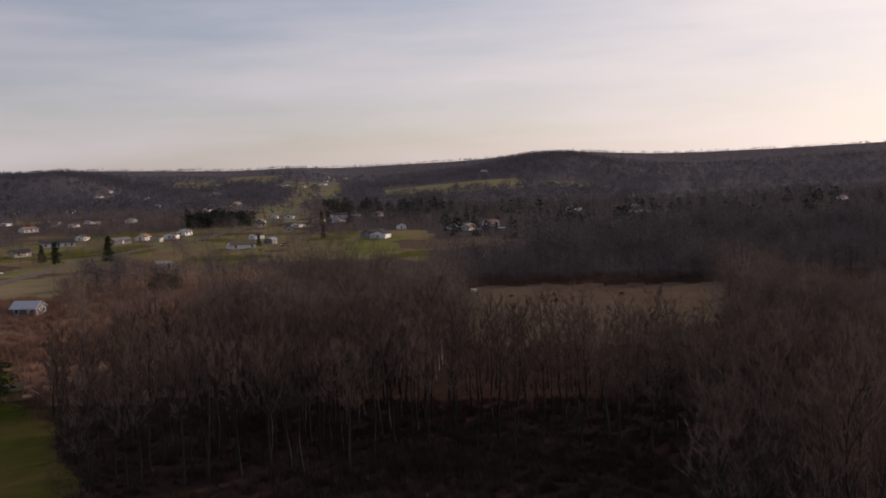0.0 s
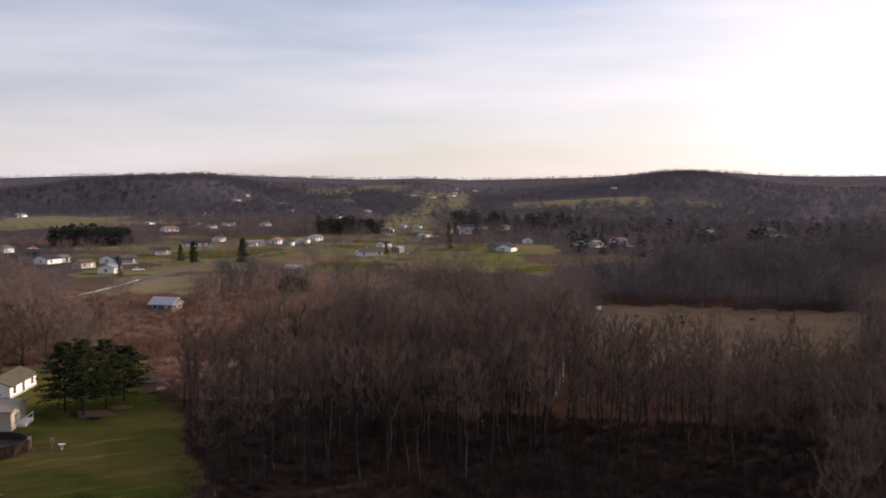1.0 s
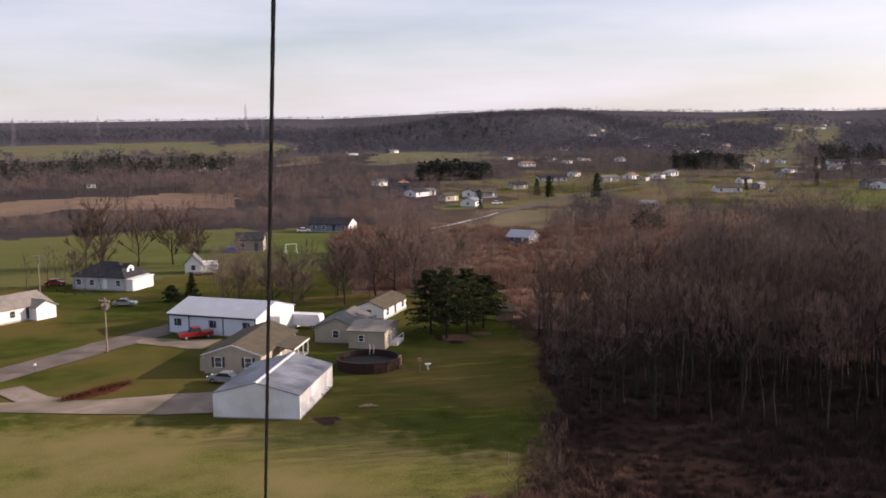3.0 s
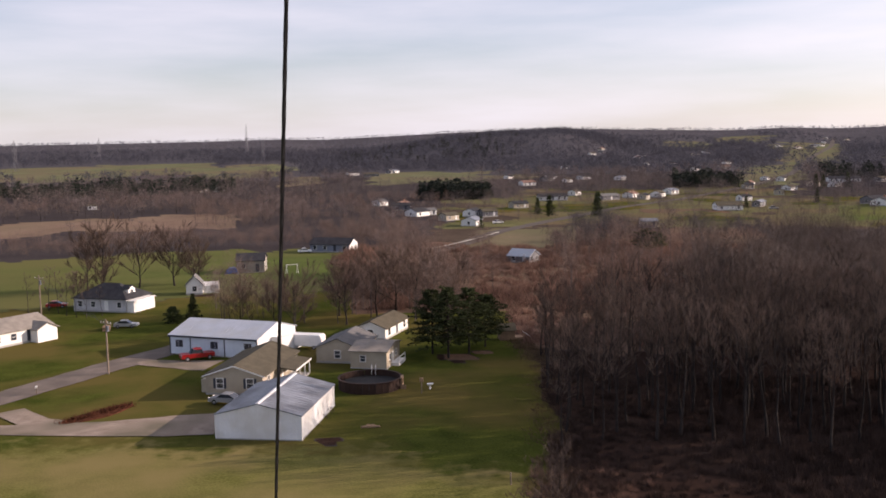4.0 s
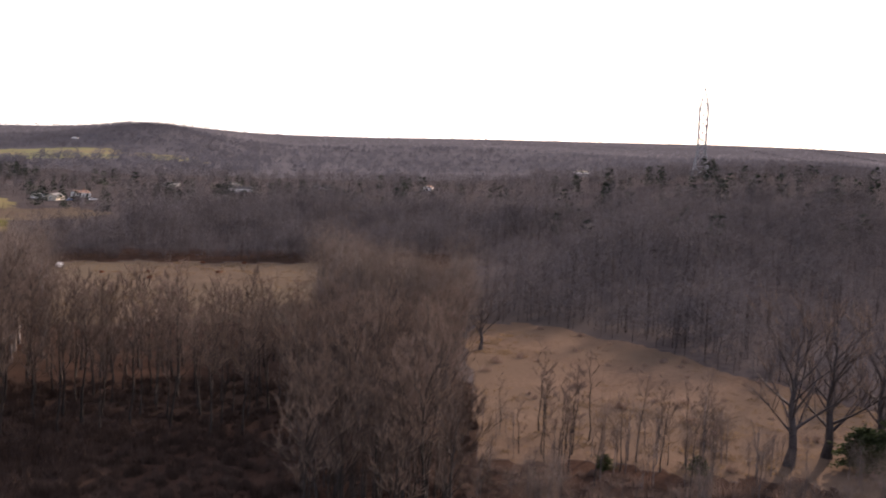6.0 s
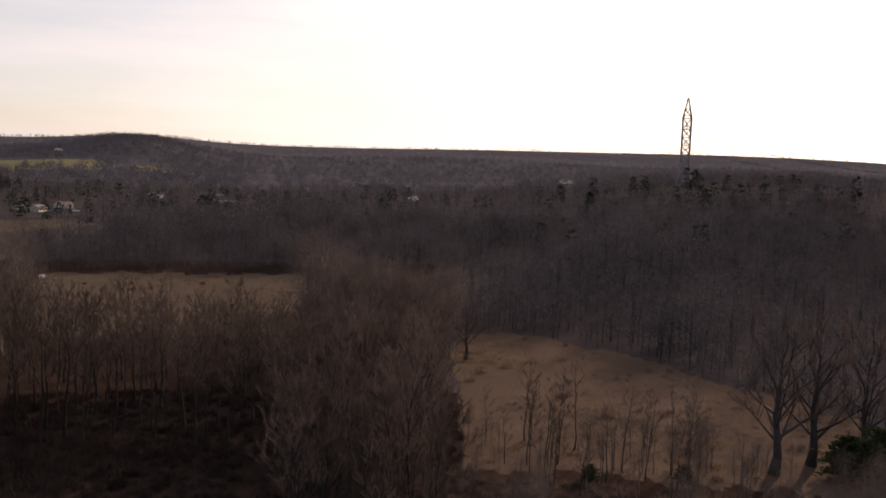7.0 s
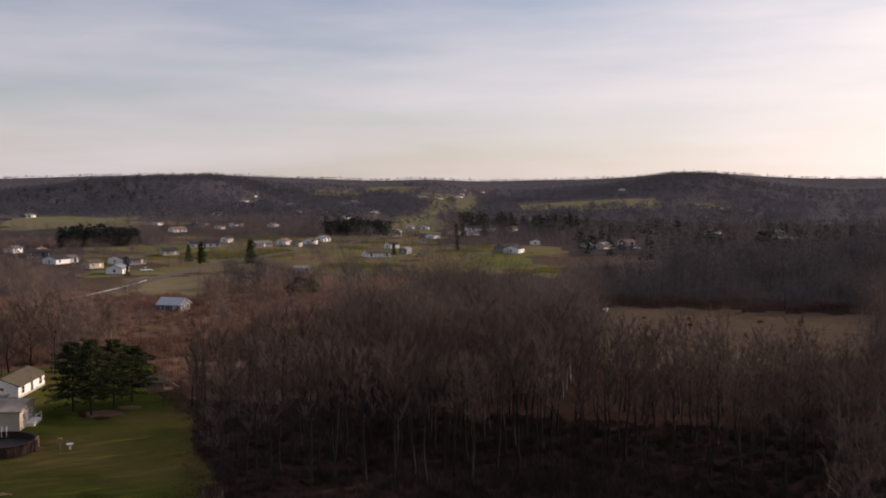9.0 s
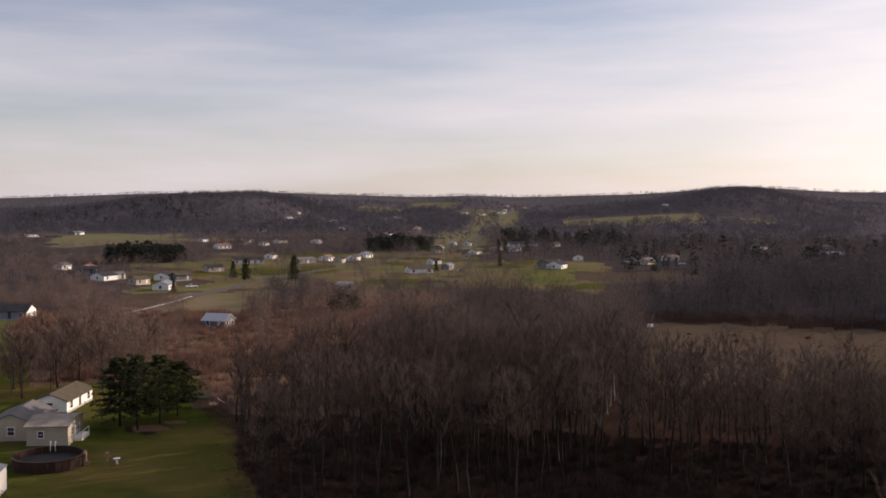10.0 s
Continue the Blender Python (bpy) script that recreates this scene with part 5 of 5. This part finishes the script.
# white box trailer by the workshop
tr = thing("box_trailer", "white enclosed trailer parked behind the ranch house", "trailer", grounded(-33.4, 168.0, radians(-12), 1, 0.05), "")
part("box", Geo().prism([(-2.6, 0.55), (2.6, 0.55), (2.9, 0.9), (2.9, 2.2), (2.6, 2.5), (-2.6, 2.5)], "y", -1.1, 1.1), M["white_paint"], tr)
part("hitch", Geo().box(-3.7, -2.6, -0.08, 0.08, 0.5, 0.62), M["steel"], tr)
for s in (-1, 1):
    wheel(tr, 1.6, s * 1.05, 0.36, 0.22)

# above-ground pool with its deck wall
pool = thing("above_ground_pool", "round above-ground pool with dark red-brown walls and a white ladder", "pool", grounded(-19.1, 140.6), "")
b = 2 * math.pi * 0.94 / 30
stave = Geo().prism([(4.5, 0), (4.5 * math.cos(b), 4.5 * math.sin(b)), (4.38 * math.cos(b), 4.38 * math.sin(b)), (4.38, 0)], "z", -0.1, 1.5).mesh("stave", M["deck_wood"])
for k in range(30):
    part("stave", stave, None, pool, "", pose(0, 0, 0, 0, 0, 12 * k))
part("liner", Geo().tube([(0, 0, 0), (0, 0, 0.7)], [4.37, 4.37], 30), M["rubber"], pool, "dark pool cover")
g = Geo()
for k in range(30):
    a, b = 2 * math.pi * k / 30, 2 * math.pi * (k + 1) / 30
    g.prism([(4.3 * math.cos(a), 4.3 * math.sin(a)), (4.65 * math.cos(a), 4.65 * math.sin(a)), (4.65 * math.cos(b), 4.65 * math.sin(b)), (4.3 * math.cos(b), 4.3 * math.sin(b))], "z", 1.5, 1.58)
part("rim", g, M["deck_wood"], pool)
for s in (-0.3, 0.3):
    part("ladder_rail", Geo().tube([(s, 4.1, 0.9), (s, 4.2, 2.2), (s, 4.7, 2.2), (s, 4.9, 0.0)], [0.045] * 4, 6), M["trim"], pool, "white ladder rail")
for z in (0.5, 0.9, 1.3):
    part("ladder_step", Geo().box(-0.3, 0.3, 4.72, 4.86, z, z + 0.05), M["trim"], pool)
part("gate", Geo().box(4.45, 4.75, -0.9, 0.9, 0, 1.6).box(4.5, 5.3, -1.2, -1.1, 0, 0.6), M["log_wood"], pool, "wooden pool gate")

# log playhouse by the pines
cabin = thing("playhouse", "small wooden playhouse at the lawn's edge", "playhouse", grounded(0.6, 175.0, 0.2), "")
part("wall", gable_body(Geo(), 2.6, 2.4, 1.8, 0.9), M["log_wood"], cabin)
part("roof", gable_roof(Geo(), 2.6, 2.4, 1.8, 0.9, 0.25, 0.08), M["brown_shingle"], cabin)
part("deck", Geo().box(1.3, 2.9, -1.2, 1.2, 0, 0.4).box(2.8, 2.9, -1.2, -1.1, 0.4, 1.3).box(2.8, 2.9, 1.1, 1.2, 0.4, 1.3), M["log_wood"], cabin)
part("slide", Geo().prism([(0, 1.3), (1.6, 0.1), (1.6, 0.2), (0, 1.4)], "y", -0.3, 0.3), M["trim"], cabin, "pale slide", pose(2.9, -0.4, 0))

# utility poles
def utility_pole(x, y, h, label):
    ob = thing("utility_pole", label, "utility pole", grounded(x, y, radians(-25)), "utility poles")
    part("post", Geo().tube([(0, 0, -0.5), (0, 0, h)], [0.16, 0.11], 8), M["pole_wood"], ob)
    part("crossarm", Geo().box(-1.2, 1.2, -0.06, 0.06, h - 0.7, h - 0.58), M["pole_wood"], ob)
    for k in (-1.05, -0.45, 0.45, 1.05):
        part("insulator", Geo().tube([(k, 0, h - 0.58), (k, 0, h - 0.38)], [0.05, 0.03], 6), M["trim"], ob)
    part("transformer", Geo().tube([(0.32, 0, h - 1.9), (0.32, 0, h - 1.05)], [0.2, 0.2], 8), M["grey_metal"], ob)
    return ob


utility_pole(-61.1, 149.9, 8.6, "weathered wooden utility pole with a crossarm beside the road")
utility_pole(-95.0, 200.0, 9.0, "weathered wooden utility pole with a crossarm")
for s in (-1, -0.45, 0.45, 1):
    pts = []
    for i in range(9):
        f = i / 8
        x, y = -61.1 + (-95 + 61.1) * f + s * 0.9, 149.9 + (200 - 149.9) * f + s * -0.4
        pts.append((x, y, 8.2 + 0.4 * f - 4 * f * (1 - f) * 0.9))
    tagged(new("power_line", Geo().tube(pts, [0.02] * 9, 4).mesh("power_line", M["cable"])), "thin dark power line strung between the poles", "cable", "power lines")


# lattice pylons
def pylon(x, y, h, w, rz, label):
    ob = thing("pylon", label, "pylon", grounded(x, y, rz), "pylons")

    def half(z):
        f = z / h
        if f < 0.3:
            return w * (0.5 - 0.27 * f / 0.3)
        return w * 0.23 if f < 0.78 else w * (0.23 * (1 - f) / 0.22 + 0.01)
    r_near = math.hypot(x, y) < 800
    levels = [0, 0.15, 0.3, 0.39, 0.48, 0.57, 0.66, 0.78, 0.88, 1.0]
    t = 0.2 + h * 0.003 if r_near else 0.09 + h * 0.001
    for sx_ in (-1, 1):
        for sy_ in (-1, 1):
            part("leg", Geo().tube([(sx_ * half(f * h), sy_ * half(f * h), f * h - (1.0 if f == 0 else 0)) for f in levels], [t] * len(levels), 4), M["steel"], ob)
    for a, b in zip(levels, levels[1:]):
        ga = Geo()
        ha, hb = half(a * h), half(b * h)
        for k in range(4):
            c, s = (1, 0, -1, 0)[k], (0, 1, 0, -1)[k]
            corner = lambda hw, q: (c * hw - s * hw * q, s * hw + c * hw * q)
            for q in (-1, 1):
                p0, p1 = corner(ha, q), corner(hb, -q)
                ga.tube([(*p0, a * h), (*p1, b * h)], [t * 0.55] * 2, 3, False)
            p0, p1 = corner(hb, -1), corner(hb, 1)
            ga.tube([(*p0, b * h), (*p1, b * h)], [t * 0.55] * 2, 3, False)
        part("brace", ga, M["steel"], ob)
    for f in (0.66, 0.48):
        ga = Geo()
        hw = half(f * h)
        for s in (-1, 1):
            ga.tube([(s * hw, 0, f * h), (s * (hw + w * 0.28), 0, f * h + 0.3)], [t * 0.6] * 2, 4)
            ga.tube([(s * hw, 0, f * h + h * 0.05), (s * (hw + w * 0.28), 0, f * h + 0.3)], [t * 0.5] * 2, 4)
        part("arm", ga, M["steel"], ob)
    return ob


px, py = polar(-60.6, 650)
pylon(px, py, 57, 11, 0.6, "tall dark steel lattice pylon above the woods")
for f in (0.66, 0.48):
    for s in (-1, 1):
        z0 = height(px, py) + 53 * f
        for qx, qy in (polar(-50, 1500), polar(-80, 620)):
            pts = []
            for i in range(13):
                u = i / 12
                pts.append((px + (qx - px) * u + s * 4, py + (qy - py) * u, z0 + (height(qx, qy) + 26 - z0) * u - 4 * u * (1 - u) * 9))
            tagged(new("power_line", Geo().tube(pts, [0.07] * 13, 4).mesh("power_line", M["cable"])), "thin transmission line hanging from the pylon", "cable", "transmission lines")
for az, r, h in ((14.2, 2300, 64), (13.3, 1500, 34), (26.2, 1350, 38), (22.0, 1900, 40)):
    x, y = polar(az, r)
    pylon(x, y, h, 7.5, az, "distant steel lattice pylon over the fields")

# guy wire near the camera
guy = thing("guy_wire", "dark twisted steel guy wire rising from its ground anchor", "cable", Matrix.Identity(4))
near_top, near_low = Vector((*polar(12.68, 4.06), 35.53)), Vector((*polar(14.0, 5.6), 33.0))
a0 = near_low + (near_low - near_top) * (32.8 / 2.53)
a1 = near_top + (near_top - near_low) * (4.5 / 2.53)
lo = (a0.x, a0.y)
ax = (a1 - a0).normalized()
u = ax.cross((1, 0, 0)).normalized()
w = ax.cross(u)
for k in range(4):
    n = 900
    pts = []
    for i in range(n + 1):
        c = a0.lerp(a1, i / n)
        ang = i * 0.45 + k * math.pi / 2
        pts.append(c + (u * math.cos(ang) + w * math.sin(ang)) * 0.0046)
    part("strand", Geo().tube(pts, [0.005] * (n + 1), 5), M["cable"], guy)
part("anchor", Geo().box(lo[0] - 0.3, lo[0] + 0.3, lo[1] - 0.3, lo[1] + 0.3, -0.5, 0.25), M["concrete"], guy, "concrete anchor block")

# guard rail on the highway's bank
rail = thing("guard_rail", "pale steel guard rail along the highway bank", "guard rail", Matrix.Identity(4))
line = [(-36, 303), (-27, 311), (-17.5, 327), (-8, 350), (-1, 372)]
for (xa, ya), (xb, yb) in zip(line, line[1:]):
    part("beam", Geo().tube([(xa, ya, height(xa, ya) + 0.9), (xb, yb, height(xb, yb) + 0.9)], [0.13, 0.13], 4), M["concrete"], rail)
    for f in (0, 0.33, 0.66):
        x, y = xa + (xb - xa) * f, ya + (yb - ya) * f
        part("post", Geo().box(x - 0.08, x + 0.08, y + 0.2, y + 0.36, height(x, y) - 0.3, height(x, y) + 1.0), M["steel"], rail)

# small yard things
bed = thing("flower_bed", "mulched flower bed with dry red-brown plants", "flower bed", Matrix.Identity(4))
outline = []
for i in range(24):
    a = 2 * math.pi * i / 24
    u_, v_ = 5.6 * math.cos(a), (1.7 + 0.3 * math.sin(3 * a)) * math.sin(a)
    outline.append((-53.2 + u_ * 0.5 - v_ * 0.87, 126.6 + u_ * 0.87 + v_ * 0.5))
part("mulch", Geo().prism(outline, "z", -0.2, 0.16), M["mulch"], bed)
dry = Tris()
brng = random.Random(8)
for k in range(900):
    f = brng.uniform(-0.95, 0.95)
    x, y = -53.2 + 5.4 * f * 0.5 + brng.gauss(0, 0.6), 126.6 + 5.4 * f * 0.87 + brng.gauss(0, 0.6)
    a = Vector((x, y, 0.1))
    dry.blade(a, a + Vector((brng.gauss(0, 0.25), brng.gauss(0, 0.25), brng.uniform(0.25, 0.8))), brng.uniform(0.04, 0.1), brng)
v, t = dry.arrays()
part("dry_plants", array_mesh("dry_plants", v, t, M["mulch"]), None, bed)
bb = thing("bird_feeder", "white bird feeder standing on the lawn", "bird feeder", grounded(-10.4, 139.3))
part("bowl", Geo().tube([(0, 0, 0.55), (0, 0, 0.8)], [0.25, 0.5], 10), M["trim"], bb)
part("stem", Geo().tube([(0, 0, -0.2), (0, 0, 0.56)], [0.18, 0.1], 8), M["trim"], bb)
pp = thing("yard_post", "wooden post with a small box on the lawn", "post", grounded(-11.4, 136.9))
part("post", Geo().box(-0.07, 0.07, -0.07, 0.07, -0.3, 1.9), M["pole_wood"], pp)
part("box", Geo().box(-0.25, 0.25, -0.2, 0.2, 1.7, 2.2), M["log_wood"], pp)
fp = thing("fence_post", "short wooden post at the lawn's edge", "post", grounded(0.6, 99.5))
part("post", Geo().tube([(0, 0, -0.3), (0, 0, 1.3)], [0.08, 0.07], 7), M["pole_wood"], fp)
lg = thing("log_pile", "few rotting logs lying on the lawn", "logs", grounded(-16.5, 120.1))
for k, (x, y, a) in enumerate([(0, 0, 10), (0.4, 0.4, -20), (-0.3, 0.3, 35)]):
    part("log", Geo().tube([(-0.9, 0, 0), (0.9, 0, 0)], [0.15, 0.12], 7), M["log_wood"], lg, "", pose(x, y, 0.13, 0, 0, a))
tp = thing("tarpaulin_heap", "blue tarpaulin over a heap beside the barn", "tarpaulin", grounded(-73.4, 268.5, 0.2))
part("sheet", Geo().prism([(-1.8, 0), (1.8, 0), (1.4, 1.2), (0.5, 1.7), (-0.9, 1.5), (-1.5, 0.9)], "y", -1.2, 1.2), M["tarp"], tp)
sw = thing("swing_frame", "pale metal swing frame among bare trees", "swing frame", grounded(-56.3, 265.7, 0.5))
for x in (-1.5, 1.5):
    for s in (-1, 1):
        part("leg", Geo().tube([(x, s * 1.0, 0), (x, 0, 2.6)], [0.06, 0.06], 5), M["trim"], sw)
part("bar", Geo().tube([(-1.6, 0, 2.6), (1.6, 0, 2.6)], [0.07, 0.07], 5), M["trim"], sw)
for x, y, s, lab in ((121.5, 254, 1.0, "white"),):
    tk = thing("stock_tank", "white tank standing at the clearing's edge", "tank", grounded(x, y, 0.3))
    part("body", Geo().tube([(-0.9, 0, 0.7), (-0.7, 0, 0.7), (0.7, 0, 0.7), (0.9, 0, 0.7)], [0.35, 0.62, 0.62, 0.35], 12), M["white_paint"], tk)
    for k in (-0.6, 0.6):
        part("leg", Geo().box(k - 0.08, k + 0.08, -0.4, 0.4, 0, 0.25), M["steel"], tk)
for x, y, s in ((131, 225, 0.6), (137, 236, 0.45), (152, 226, 0.5), (160, 246, 0.45), (126, 240, 0.4), (170, 240, 0.45)):
    b = Geo()
    brng = random.Random(int(x))
    ring = lambda k, z: [(k * s * (1 + 0.35 * math.sin(a * 2.1 + x)) * math.cos(a), k * s * 0.7 * math.sin(a), z * s) for a in [i * 0.5236 for i in range(12)]]
    layers = [ring(1.6, -0.1), ring(1.5, 0.35), ring(1.0, 0.8), ring(0.35, 1.05)]
    b.v = [(px_ + brng.gauss(0, 0.08), py_ + brng.gauss(0, 0.08), pz_ + brng.gauss(0, 0.06)) for layer in layers for px_, py_, pz_ in layer]
    b.f = [(q * 12 + i, q * 12 + (i + 1) % 12, q * 12 + 12 + (i + 1) % 12, q * 12 + 12 + i) for q in range(3) for i in range(12)] + [tuple(range(36, 48)), tuple(range(11, -1, -1))]
    ob = new("brush_pile", b.mesh("brush_pile", M["mulch"]))
    ob.matrix_basis = grounded(x, y)
    tagged(ob, "dark brush pile in the tan clearing", "brush pile", "brush piles")

pd = Geo()
ring = [(46 + 6.5 * math.cos(a) * (1 + 0.15 * math.sin(3 * a)), 292 + 3.2 * math.sin(a)) for a in [i * math.pi / 14 for i in range(28)]]
pd.prism(ring, "z", -0.3, 0.28)
tagged(new("pond", pd.mesh("pond", M["water"])), "small pond reflecting the pale sky", "water", kind="structure")

wp = thing("woodpile", "dark stacked firewood beside the lane", "woodpile", grounded(-76, 187, 0.3))
for k in range(24):
    part("log", Geo().tube([(-0.7, 0, 0), (0.7, 0, 0)], [0.16, 0.15], 7), M["log_wood"], wp, "", pose(0, -1.9 + (k % 8) * 0.33 + (k // 8 % 2) * 0.15, 0.16 + (k // 8) * 0.29))
vehicle("car", "dark red car standing by the white house", grounded(-98, 214, radians(15)), 4.5, 1.8, CAR, CAR_CAB, "red_paint", 0.34, "parked cars")
vehicle("car", "silver car parked by the lane", grounded(-73, 189, radians(5)), 4.5, 1.8, CAR, CAR_CAB, "silver_paint", 0.34, "parked cars")
mb = thing("mailbox", "pale mailbox on a post beside the road", "mailbox", grounded(-66.5, 137.0, 0.4))
part("post", Geo().box(-0.05, 0.05, -0.05, 0.05, -0.3, 1.05), M["pole_wood"], mb)
part("box", Geo().prism([(-0.15, 1.05), (0.15, 1.05), (0.15, 1.2), (0.08, 1.3), (-0.08, 1.3), (-0.15, 1.2)], "y", -0.28, 0.28), M["trim"], mb)
